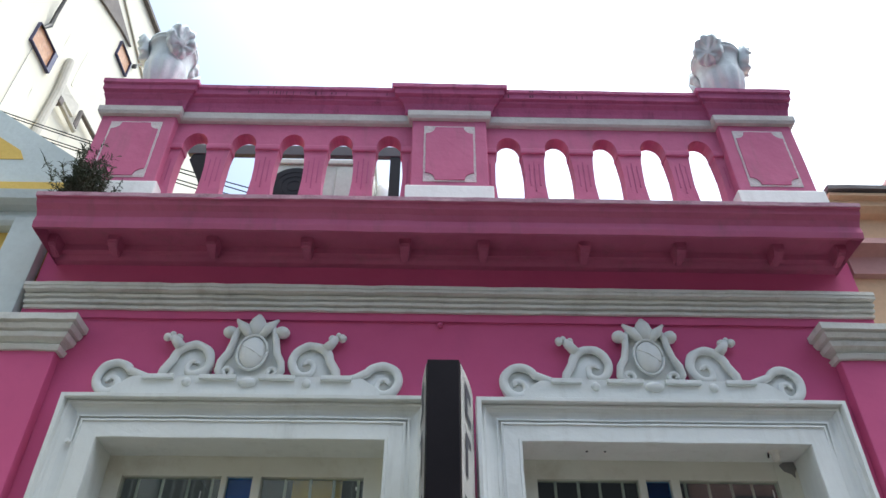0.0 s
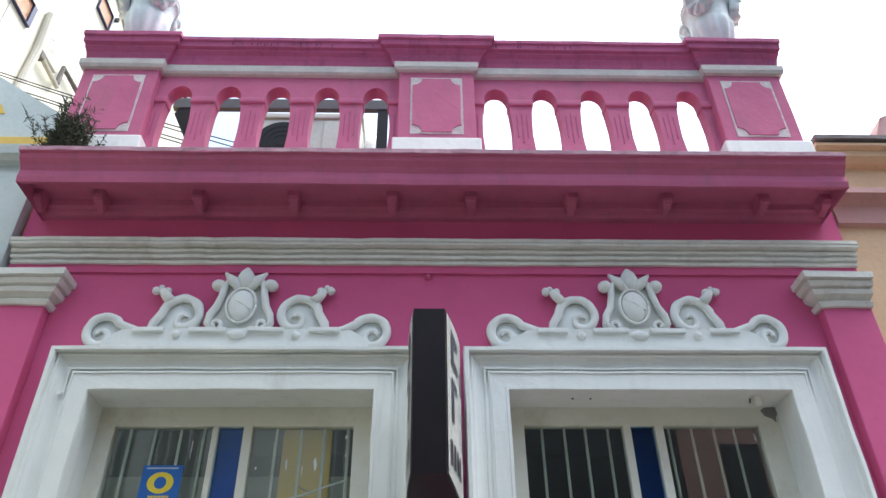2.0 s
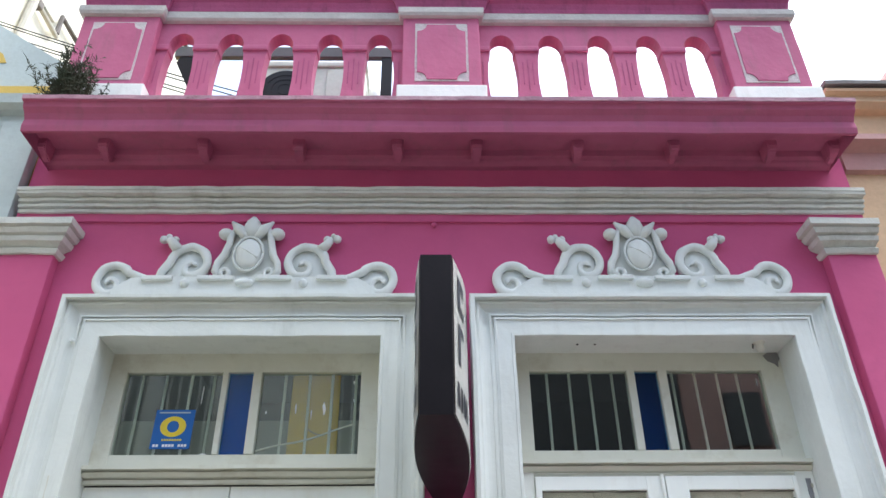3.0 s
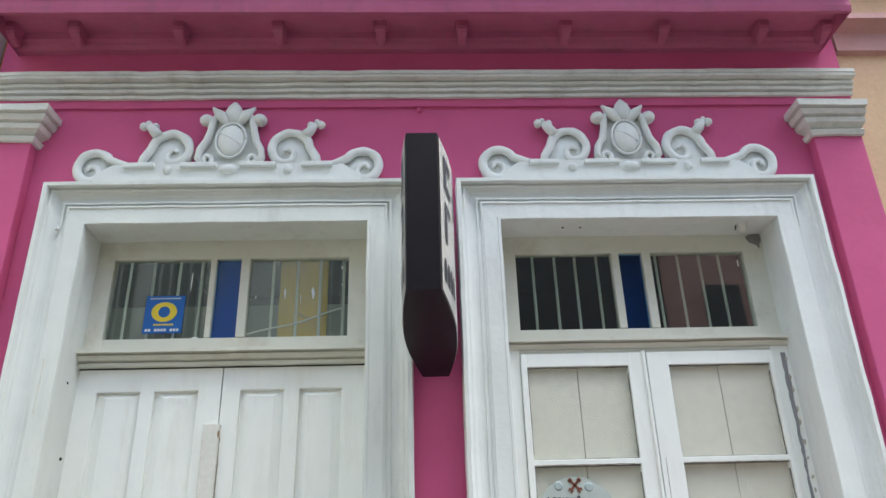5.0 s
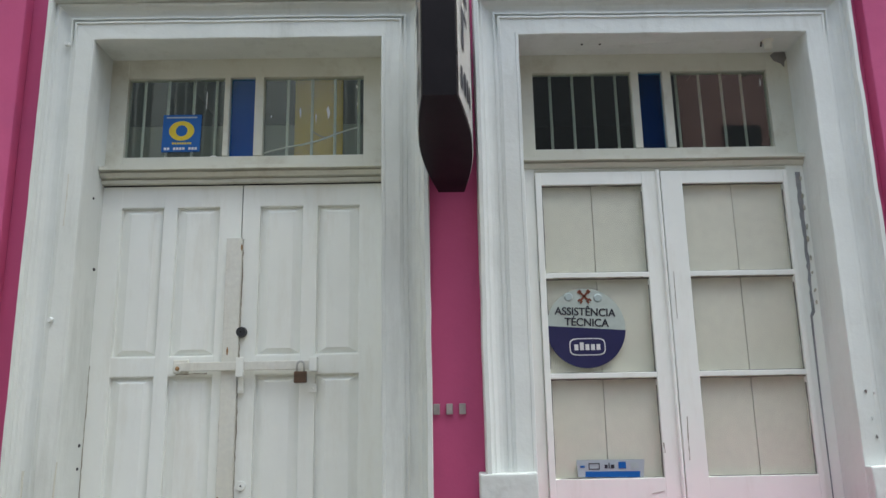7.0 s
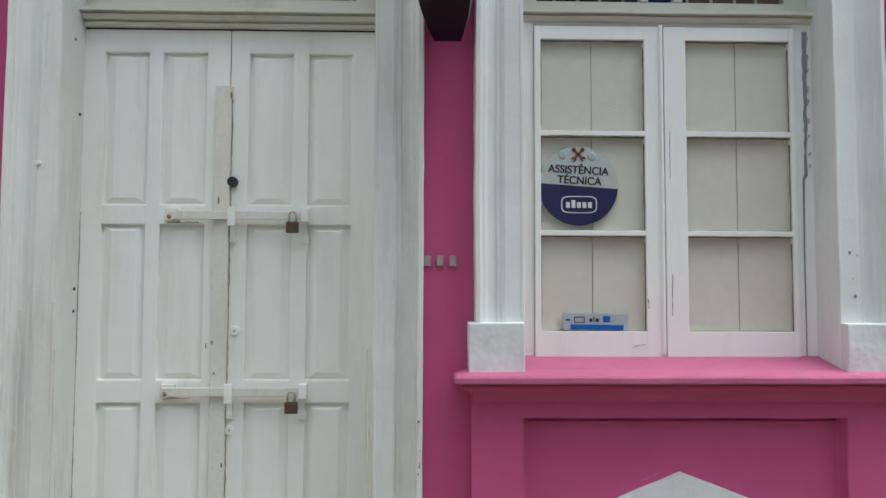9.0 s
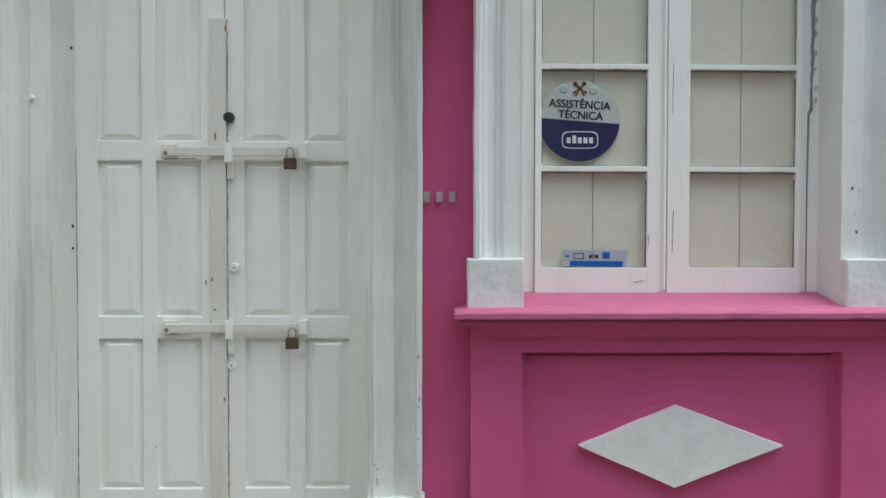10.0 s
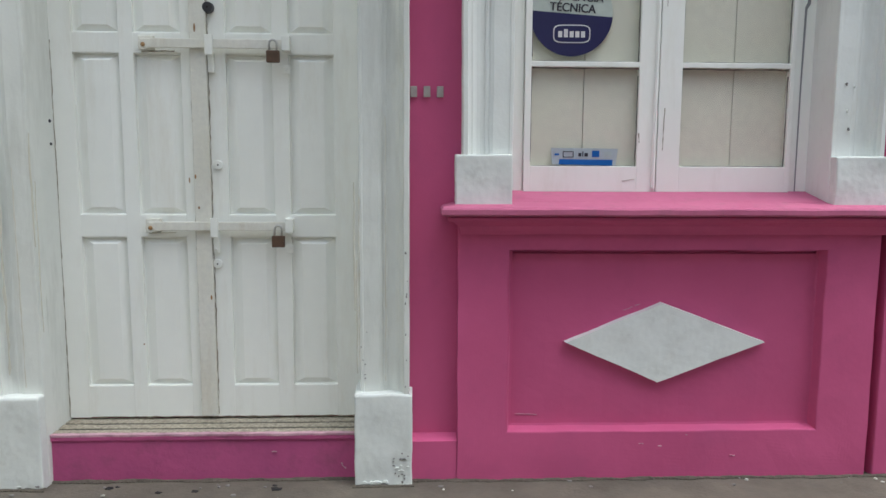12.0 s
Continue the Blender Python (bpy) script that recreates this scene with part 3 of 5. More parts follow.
surround("door_surround", DX0, DX1, 0.0, DZ1, ((-1.715, -1.492, -0.02, 0.368, -0.10), (-0.283, -0.056, -0.02, 0.372, -0.10)), "grimy white moulded plaster architrave round the double door", GRIMY_WHITE)
surround("window_surround", WX0, WX1, 1.12, WZ1, ((0.108, 0.324, 1.108, 1.306, -0.10), (1.578, 1.80, 1.108, 1.306, -0.10)), "white moulded plaster architrave round the window", WHITE)

# ---- scrolled ornaments over the openings ----
def scroll(pts, rad, cx, cz, s, start, sweep, r0, shift):
    """Adds to a rim's points a wide arch that tightens into a small curl off its centre."""
    for k in range(44):
        f = k / 43
        a = radians(start + sweep * f)
        g = min(1.0, max(0.0, (f - 0.36) / 0.34))
        g = g * g * (3 - 2 * g)
        r = r0 * (1 - g) + 0.034 * g * (1 - max(0.0, f - 0.70) / 0.36)
        pts.append((cx + s * (r * math.cos(a) + shift[0] * g), -0.032 + 0.004 * g, cz + r * math.sin(a) + shift[1] * g))
        rad.append(0.021 - 0.007 * g)


def ornament(c):
    z = 3.312
    o = thing("scroll_ornament", (c, 0, z), "white plaster scroll ornament with oval cartouche and leaf crown", "ornament", "ornaments over the openings")
    base = [(-0.60, -0.012), (0.60, -0.012), (0.60, 0.05), (0.52, 0.108), (0.40, 0.115), (-0.40, 0.115), (-0.52, 0.108), (-0.60, 0.05)]
    bm = prism([(c + x, z + h) for x, h in base], -0.045, 0.005)
    part("base", roughen(bm, 0.003, 15), WHITE, o)
    for a, b, h in ((-0.215, -0.05, 0.100), (0.05, 0.215, 0.100), (-0.47, -0.33, 0.100), (0.33, 0.47, 0.100)):
        part("ledge", roughen(box(c + a, c + b, -0.064, -0.03, z + h - 0.008, z + h + 0.014, bevel=0.004), 0.003, 15), WHITE, o)
    for dx, r, flat in ((0.0, 0.035, (1.3, 0.7, 0.7)), (-0.27, 0.022, (1, 0.8, 1)), (0.27, 0.022, (1, 0.8, 1))):
        part("knob", roughen(add_ball(bmesh.new(), (c + dx, -0.045, z + 0.08), r, flat, 10), 0.003, 15), WHITE, o, smooth=True)
    for s in (-1, 1):
        # outer volute: rises from the base, turns outward and curls back round a hollow
        bm = bmesh.new()
        cx, cz = c + s * 0.606, z + 0.104
        out = [(cx + s * 0.088 * math.cos(a), cz + 0.090 * math.sin(a)) for a in (radians(-100 + 14 * k) for k in range(20))]
        add_prism(bm, out + [(c + s * 0.47, z + 0.115), (c + s * 0.44, z + 0.09), (c + s * 0.44, z + 0.01)], -0.022, 0.005)
        pts, rad = [(c + s * 0.43, -0.030, z + 0.104), (c + s * 0.485, -0.032, z + 0.118)], [0.016, 0.020]
        scroll(pts, rad, cx, cz, s, 150, -500, 0.076, (0.018, -0.016))
        add_tube(bm, pts, rad, 10, 0.85)
        roughen(bm, 0.004, 18)
        part("volute", bm, WHITE, o, smooth=True)
        # inner volute: rises on the outside, arches inward and curls under
        bm = bmesh.new()
        cx, cz = c + s * 0.275, z + 0.195
        out = [(cx + s * 0.100 * math.cos(a), cz + 0.098 * math.sin(a)) for a in (radians(265 - 12 * k) for k in range(20))]
        add_prism(bm, out + [(c + s * 0.385, z + 0.20), (c + s * 0.400, z + 0.12), (c + s * 0.42, z + 0.06), (c + s * 0.20, z + 0.06)], -0.022, 0.005)
        pts, rad = [(c + s * 0.404, -0.030, z + 0.09), (c + s * 0.392, -0.032, z + 0.15)], [0.018, 0.021]
        scroll(pts, rad, cx, cz, s, 5, 500, 0.086, (-0.022, -0.016))
        add_tube(bm, pts, rad, 10, 0.85)
        add_tube(bm, [(c + s * 0.335, -0.034, z + 0.262), (c + s * 0.365, -0.036, z + 0.30), (c + s * 0.385, -0.036, z + 0.325)], [0.026, 0.024, 0.016], 8)
        for dx, dz, rr in ((0.412, 0.324, 0.021), (0.360, 0.322, 0.019), (0.390, 0.338, 0.015)):
            add_ball(bm, (c + s * dx, -0.034, z + dz), rr, (1, 1, 1), 8)
        roughen(bm, 0.005, 20)
        part("volute", bm, WHITE, o, smooth=True)
    # cartouche
    half = [(0.135, 0.10), (0.152, 0.135), (0.140, 0.185), (0.112, 0.225), (0.100, 0.28), (0.098, 0.33), (0.085, 0.365), (0.07, 0.40), (0.05, 0.41), (0.025, 0.425)]
    cart = part("cartouche", roughen(prism([(c + x, z + h) for x, h in half] + [(c - x, z + h) for x, h in half[::-1]], -0.020, 0.005), 0.002, 18), WHITE, o)
    bm = bmesh.new()
    for s in (-1, 1):
        add_tube(bm, [(c + s * x, -0.036, z + h) for x, h in ((0.128, 0.120), (0.146, 0.145), (0.138, 0.19), (0.112, 0.235), (0.100, 0.29), (0.094, 0.335), (0.078, 0.38))], [0.012, 0.016, 0.018, 0.018, 0.017, 0.017, 0.012], 10, 1.3)
        pts, rad = [], []
        for k in range(20):
            a = radians(20 - 25 * k)
            r = 0.038 * (1 - k / 24)
            pts.append((c + s * (0.106 + r * math.cos(a)), -0.034, z + 0.138 + r * math.sin(a)))
            rad.append(0.013 - 0.003 * k / 19)
        add_tube(bm, pts, rad, 8, 1.2)
        add_ball(bm, (c + s * 0.122, -0.035, z + 0.352), 0.035, (1, 1, 0.85), 12)
        add_tube(bm, [(c + s * 0.020, -0.040, z + 0.320), (c + s * 0.060, -0.050, z + 0.372), (c + s * 0.098, -0.040, z + 0.418)], [0.016, 0.025, 0.007], 10)
    add_tube(bm, [(c, -0.036, z + 0.325), (c, -0.044, z + 0.385), (c, -0.040, z + 0.420), (c, -0.036, z + 0.452)], [0.034, 0.046, 0.034, 0.010], 12, 0.5)
    part("cartouche_rim", roughen(bm, 0.003, 18), WHITE, cart, smooth=True)
    bm = bmesh.new()
    add_ball(bm, (c, -0.045, z + 0.235), 0.07, (0.86, 0.42, 1.18), 20)
    ring = [(c + 0.068 * math.cos(2 * math.pi * k / 28), -0.050, z + 0.235 + 0.092 * math.sin(2 * math.pi * k / 28)) for k in range(29)]
    add_tube(bm, ring, 0.007, 6)
    add_tube(bm, [(c - 0.048, -0.062, z + 0.268), (c, -0.077, z + 0.238), (c + 0.048, -0.062, z + 0.205)], 0.0045, 6, 0.7)
    part("oval_boss", bm, WHITE, cart, smooth=True)


ornament(-0.897)
ornament(0.948)

# ---- double door ----
door = thing("door_1", (-0.88, 0.14, 0.2), "closed white panelled double door with two padlocked hasps", "door", kind="structure")
DY = 0.14
COLS = ((-1.402, -1.220), (-1.162, -0.978), (-0.802, -0.617), (-0.553, -0.372))
ROWS = ((1.785, 2.425), (1.062, 1.700), (0.345, 0.966))
for side, (x0, x1, cols) in enumerate(((-1.50, -0.882, COLS[:2]), (-0.878, -0.27, COLS[2:]))):
    bm = bmesh.new()
    xs = [x0, cols[0][0], cols[0][1], cols[1][0], cols[1][1], x1]
    for a, b in ((xs[0], xs[1]), (xs[2], xs[3]), (xs[4], xs[5])):
        add_box(bm, a, b, DY, DY + 0.045, 0.205, 2.56, bevel=0.0025)
    zs = [0.205, ROWS[2][0], ROWS[2][1], ROWS[1][0], ROWS[1][1], ROWS[0][0], ROWS[0][1], 2.56]
    for a, b in cols:
        for z0, z1 in zip(zs[::2], zs[1::2]):
            add_box(bm, a - 0.010, b + 0.010, DY + 0.0008, DY + 0.044, z0, z1, bevel=0.006)
    leaf = part("leaf", bm, WHITE_WOOD, door)
    for a, b in cols:
        for z0, z1 in ROWS:
            bm = bmesh.new()
            add_box(bm, a - 0.005, b + 0.005, DY + 0.021, DY + 0.04, z0 - 0.005, z1 + 0.005)
            o = [(a + 0.004, z0 + 0.004), (b - 0.004, z0 + 0.004), (b - 0.004, z1 - 0.004), (a + 0.004, z1 - 0.004)]
            i = [(a + 0.042, z0 + 0.026), (b - 0.042, z0 + 0.026), (b - 0.042, z1 - 0.026), (a + 0.042, z1 - 0.026)]
            vo = [bm.verts.new((x, DY + 0.0215, z)) for x, z in o]
            vi = [bm.verts.new((x, DY + 0.006, z)) for x, z in i]
            bm.faces.new(vi)
            for k in range(4):
                bm.faces.new((vo[k], vo[(k + 1) % 4], vi[(k + 1) % 4], vi[k]))
            part("panel", bm, WHITE_WOOD, leaf)
part("cover_strip", roughen(subdivide_long(box(-0.938, -0.872, DY - 0.018, DY + 0.002, 0.215, 2.283, bevel=0.004), 0.15), 0.002), CREAM_WOOD, door, "yellowed cover strip over the meeting edges")
for z in (1.737, 1.015):
    h = part("hasp_bar", box(-1.125, -0.545, DY - 0.034, DY - 0.022, z - 0.018, z + 0.018, bevel=0.003), CREAM_WOOD, door, "painted iron hasp bar with worn edges")
    bm = box(-1.135, -1.075, DY - 0.022, DY + 0.001, z - 0.025, z + 0.03, bevel=0.004)
    add_tube(bm, [(-1.112 + 0.017 * math.cos(2 * math.pi * k / 16), DY - 0.031, z - 0.006 + 0.017 * math.sin(2 * math.pi * k / 16)) for k in range(17)], 0.004, 6)
    part("pivot_plate", bm, CREAM_WOOD, h)
    part("pivot_pin", add_ball(bmesh.new(), (-1.112, DY - 0.034, z - 0.006), 0.009, (1, 0.7, 1), 10), RUST, h, "rusty pivot pin")
    bm = box(-0.872, -0.840, DY - 0.044, DY - 0.034, z - 0.045, z + 0.035, bevel=0.003)
    add_box(bm, -0.868, -0.844, DY - 0.016, DY + 0.001, z - 0.11, z - 0.03, bevel=0.003)
    add_ball(bm, (-0.856, DY - 0.017, z - 0.095), 0.006, (1, 0.6, 1), 8)
    part("guide_bracket", bm, WHITE_WOOD, h)
    bm = box(-0.572, -0.540, DY - 0.042, DY + 0.001, z - 0.026, z + 0.032, bevel=0.003)
    add_box(bm, -0.575, -0.545, DY - 0.010, DY + 0.001, z - 0.112, z - 0.078, bevel=0.003)
    add_ball(bm, (-0.560, DY - 0.010, z - 0.094), 0.006, (1, 0.6, 1), 8)
    part("staple", bm, WHITE_WOOD, h)
for x, z, r, mat, lab in ((-0.862, 1.879, 0.023, DARK_METAL, "dark keyhole rosette"), (-0.842, 1.262, 0.020, WHITE_WOOD, "white painted lock rosette"), (-0.856, 0.858, 0.020, WHITE_WOOD, "white painted lock rosette")):
    bm = prism(disc_outline(x, z, r, 20), DY - 0.020 if mat is DARK_METAL else DY - 0.008, DY + 0.002, shrink=0.12)
    k = part("lock_rosette", bm, mat, door, lab)
    part("keyhole", prism(disc_outline(x, z, r * 0.16, 10), DY - 0.023 if mat is DARK_METAL else DY - 0.011, DY - 0.005), DARK, k)


def padlock(x, z):
    p = thing("padlock", (x, DY - 0.05, z), "small brown brass padlock hanging closed on a door hasp", "padlock", "padlocks on the door")
    part("body", box(x - 0.026, x + 0.026, DY - 0.066, DY - 0.046, z - 0.025, z + 0.022, bevel=0.005), BRASS, p)
    pts = [(x - 0.015, DY - 0.056, z + 0.015), (x - 0.015, DY - 0.056, z + 0.045)] + [(x - 0.015 * math.cos(math.pi * k / 8), DY - 0.056, z + 0.045 + 0.018 * math.sin(math.pi * k / 8)) for k in range(1, 8)] + [(x + 0.015, DY - 0.056, z + 0.045), (x + 0.015, DY - 0.056, z + 0.015)]
    part("shackle", tube(pts, 0.0042, 8), STEEL, p, "bright steel shackle", smooth=True)


padlock(-0.603, 1.688)
padlock(-0.597, 0.958)

# threshold
step = thing("door_step", (-0.88, 0, 0), "pink plaster step with worn granite threshold slab", "step", kind="structure")
part("riser", roughen(subdivide_long(box(-1.50, -0.26, -0.03, 0.10, -0.05, 0.178, bevel=0.006), 0.1), 0.004), PINK_SCUFFED, step)
part("threshold_bed", box(-1.493, -0.267, -0.02, 0.155, 0.165, 0.1945), DARK, step, "dark grooves between the strips")
nose = roughen(subdivide_long(box(-1.497, -0.263, -0.037, -0.018, 0.170, 0.192, bevel=0.005), 0.06), 0.003, 18)
part("nosing", nose, PINK_SCUFFED, step)
part("worn_edge", roughen(subdivide_long(box(-1.495, -0.265, -0.0385, -0.0165, 0.187, 0.1985, bevel=0.003), 0.04), 0.003, 30), PINK_PALE, step, "chipped pale paint edge of the step")
for y0, y1 in ((-0.016, 0.022), (0.036, 0.082), (0.096, 0.16)):
    part("threshold_strip", roughen(subdivide_long(box(-1.495, -0.265, y0, y1, 0.17, 0.198, bevel=0.004), 0.1), 0.002, 20), TERRAZZO, step, "worn speckled granite strip")


# ---- transoms over door and window ----
def transom(name, x0, x1, z0, z1, gx0, gx1, panes, bars, label, back=None):
    t = thing(name, ((x0 + x1) / 2, 0.13, z0), label, "window", "transoms", "structure")
    bm = bmesh.new()
    add_box(bm, x0, gx0, 0.13, 0.175, z0, z1, bevel=0.003)
    add_box(bm, gx1, x1, 0.13, 0.175, z0, z1, bevel=0.003)
    g0, g1 = panes[0][2], panes[0][3]
    add_box(bm, gx0 - 0.001, gx1 + 0.001, 0.131, 0.174, z0, g0, bevel=0.003)
    add_box(bm, gx0 - 0.001, gx1 + 0.001, 0.131, 0.174, g1, z1, bevel=0.003)
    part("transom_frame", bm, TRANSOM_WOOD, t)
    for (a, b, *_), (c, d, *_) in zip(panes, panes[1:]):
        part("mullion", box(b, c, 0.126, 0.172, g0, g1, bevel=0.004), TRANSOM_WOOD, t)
    for k, (a, b, p0, p1) in enumerate(panes):
        o = part("pane", box(a - 0.003, b + 0.003, 0.150, 0.154, p0 - 0.003, p1 + 0.003), BLUE_GLASS if k == 1 else CLEAR, t, "deep blue glass pane" if k == 1 else "")
        o.visible_shadow = False
        if k == 1:
            part("pane_backing", box(a - 0.003, b + 0.003, 0.166, 0.172, p0 - 0.003, p1 + 0.003), back or BLUE_BACK, t)
    for x in bars:
        part("grille_bar", tube([(x, 0.164, g0 - 0.01), (x, 0.164, g1 + 0.01)], 0.0065, 8), CREAM_WOOD, t, "thin off-white grille bar")
    prof = [(0.0, z0 - 0.062), (0.030, z0 - 0.060), (0.034, z0 - 0.046), (0.020, z0 - 0.042), (0.046, z0 - 0.036), (0.060, z0 - 0.020), (0.046, z0 - 0.015), (0.072, z0 - 0.009), (0.072, z0 + 0.006), (0.0, z0 + 0.014)]
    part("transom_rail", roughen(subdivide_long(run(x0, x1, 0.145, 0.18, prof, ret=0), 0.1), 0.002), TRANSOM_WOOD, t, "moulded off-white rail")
    # near-black strip paints the shadow line of the gap under the rail
    part("rail_gap", box(x0, x1, 0.1395, 0.16, z0 - 0.068, z0 - 0.061), DARK, t, "painted shadow of the gap under the rail")
    return t


transom("window_1", -1.495, -0.258, 2.59, 3.13, -1.412, -0.356, ((-1.412, -0.978, 2.655, 3.028), (-0.953, -0.842, 2.655, 3.028), (-0.802, -0.356, 2.655, 3.028)), (-1.345, -1.238, -1.124, -1.022, -0.70, -0.59, -0.487, -0.38), "white transom with barred panes and blue glass over the door")
transom("window_2", 0.322, 1.58, 2.605, 3.13, 0.408, 1.475, ((0.408, 0.853, 2.665, 3.03), (0.888, 0.996, 2.665, 3.03), (1.036, 1.475, 2.665, 3.03)), (0.49, 0.592, 0.687, 0.789, 1.068, 1.173, 1.275, 1.367), back=NAVY_BACK, label="white transom with barred panes and blue glass over the window")

# boards leaning behind the panes over the door
OCHRE_BOARD = material("ochre_board_paint", (0.74, 0.47, 0.03), (0.64, 0.40, 0.03), 0.7, scale=4, fine=30, bump=0.05)
INNER_PALE = material("dusty_pale_board", (0.30, 0.295, 0.25), (0.24, 0.235, 0.20), 0.85, scale=4, fine=30, bump=0.1)
shelf = thing("storage_partition", (-0.88, 0.28, 2.2), "dusty pale partition with ochre board behind the door transom", "partition", kind="structure")
part("low_board", box(-1.47, -0.29, 0.200, 0.22, 2.2, 2.825), INNER_PALE, shelf)
part("ochre_board", box(-0.672, -0.455, 0.186, 0.197, 2.5, 3.14), OCHRE_BOARD, shelf, "ochre board")

# ---- casement window ----
PUTTY_AND_SHADE = material("cracked_putty_and_gap_shade", (0.09, 0.082, 0.07), (0.36, 0.35, 0.31), 0.9, scale=16, fine=60, bump=0.2)
win = thing("window_3", (0.95, 0.1, 1.17), "white two-leaf casement window with boarded panes", "window", kind="structure")
CY = 0.095
bm = bmesh.new()
add_box(bm, 0.322, 0.392, 0.11, 0.19, 1.15, 2.60, bevel=0.003)
add_box(bm, 1.497, 1.58, 0.11, 0.19, 1.15, 2.60, bevel=0.003)
add_box(bm, 0.38, 1.51, 0.115, 0.19, 2.535, 2.60)
part("window_frame", bm, WHITE_WOOD, win)
for a, b, ga, gb in ((0.394, 0.935, 0.420, 0.857), (0.940, 1.495, 1.033, 1.475)):
    bm = bmesh.new()
    add_box(bm, a, ga, CY, CY + 0.04, 1.160, 2.545, bevel=0.003)
    add_box(bm, gb, b, CY, CY + 0.04, 1.160, 2.545, bevel=0.003)
    for z0, z1 in ((1.160, 1.265), (1.660, 1.682), (2.078, 2.101), (2.488, 2.545)):
        add_box(bm, ga - 0.001, gb + 0.001, CY + 0.001, CY + 0.039, z0, z1, bevel=0.003)
    leaf = part("casement", bm, WHITE_WOOD, win)
    for z0, z1 in ((1.265, 1.660), (1.682, 2.078), (2.101, 2.488)):
        part("pane", box(ga - 0.003, gb + 0.003, CY + 0.018, CY + 0.022, z0 - 0.003, z1 + 0.003), CLEAR_LOW, leaf).visible_shadow = False
    for z0, z1 in ((1.265, 1.660), (1.682, 2.078), (2.101, 2.488)):
        # cracked putty, with the shadow of its gaps painted into the dark colour
        bm = bmesh.new()
        add_box(bm, ga, gb, CY + 0.012, CY + 0.017, z1 - 0.006, z1)
        add_box(bm, ga + 0.01, gb, CY + 0.012, CY + 0.017, z0, z0 + 0.003)
        add_box(bm, ga, ga + 0.004, CY + 0.012, CY + 0.017, z0 + 0.02, z1)
        add_box(bm, gb - 0.004, gb, CY + 0.012, CY + 0.017, z0, z1 - 0.03)
        part("putty_line", roughen(subdivide_long(bm, 0.04), 0.0025, 24), PUTTY_AND_SHADE, leaf, "dark line of cracked putty and gap shade")
    m = (ga + gb) / 2
    for u, v in ((ga - 0.01, m - 0.0015), (m + 0.0015, gb + 0.01)):
        part("backing_board", box(u, v, CY + 0.030, CY + 0.045, 1.22, 2.53), BOARD, win, "off-white boarding behind the glass")
part("meeting_strip", tube([(0.926, CY - 0.002, 1.175), (0.9265, CY - 0.002, 1.80), (0.926, CY - 0.002, 2.55)], 0.0085, 8), WHITE_WOOD, win)

# ---- sill and apron under the window ----
sill = thing("window_sill", (1.0, 0, 1.0), "pink plaster window sill with moulded underside", "sill", kind="structure")
prof = [(0.0, 1.000), (0.028, 1.003), (0.032, 1.016), (0.042, 1.036), (0.060, 1.048), (0.064, 1.053), (0.084, 1.056), (0.090, 1.062), (0.090, 1.071), (0.080, 1.077), (0.0, 1.079)]
part("bed_moulding", roughen(subdivide_long(run(0.16, 1.84, -0.055, 0.0, prof, ret=0.9), 0.12), 0.003), PINK, sill)
bm = run(0.16, 1.84, -0.055, 0.0, [(0.0, 1.0785), (0.112, 1.079), (0.119, 1.086), (0.119, 1.104), (0.112, 1.112), (0.0, 1.128)], ret=0.9)
add_box(bm, 0.30, 1.60, -0.06, 0.14, 1.07, 1.12)
for v in bm.verts:
    if v.co.z > 1.115 and v.co.y > -0.08:
        v.co.z = 1.128 + (v.co.y + 0.055) * 0.22
part("slab", roughen(subdivide_long(bm, 0.12), 0.003), PINK_FADED_LIT, sill, "paler pink top slab")

apron = thing("window_apron", (0.96, 0, 0), "pink plaster apron with sunken panel below the window", "apron", kind="structure")
AX0, AX1, PX0, PX1, PZ0, PZ1 = 0.124, 1.805, 0.321, 1.592, 0.199, 0.938
bm = bmesh.new()
ro = [bm.verts.new((x, -0.06, z)) for x, z in ((AX0, -0.05), (AX0, 1.06), (AX1, 1.06), (AX1, -0.05))]
rb = [bm.verts.new((v.co.x, 0.0, v.co.z)) for v in ro]
ri = [bm.verts.new((x, -0.06, z)) for x, z in ((PX0, PZ0), (PX0, PZ1), (PX1, PZ1), (PX1, PZ0))]
rj = [bm.verts.new((v.co.x, -0.010, v.co.z)) for v in ri]
for k in range(4):
    m = (k + 1) % 4
    bm.faces.new((ro[k], ro[m], ri[m], ri[k]))
    bm.faces.new((rb[k], rb[m], ro[m], ro[k]))
    bm.faces.new((ri[k], ri[m], rj[m], rj[k]))
part("apron_frame", roughen(even_grid(bm, 4), 0.0045, 6.0), PINK, apron)
bm = add_sweep(bmesh.new(), [(PX1, PZ1), (PX1, PZ0), (PX0, PZ0), (PX0, PZ1)], [(-0.002, -0.0605), (0.003, -0.058), (0.013, -0.016), (0.022, -0.013)])
add_box(bm, PX0, PX1, -0.012, 0.0, PZ0, PZ1 - 0.020)
part("sunken_panel", roughen(even_grid(bm, 4), 0.0045, 6.0), PINK, apron)
dia = prism([(0.943, 0.724), (0.553, 0.565), (0.932, 0.398), (1.370, 0.562)], -0.044, -0.011, shrink=0.012)
tagged(part("diamond_plaque", roughen(roughen(even_grid(dia, 5), 0.003, 9), 0.0007, 50), PLAQUE), "white plaster diamond on the pink apron panel", "plaque")

# ---- projecting sign ----
sgn = thing("projecting_sign", (-0.02, -0.1, 2.75), "black box sign with bowed white faces projecting from the wall", "sign")
S0, S1, SZ0, SZ1 = -0.88, -0.10, 2.405, 3.16


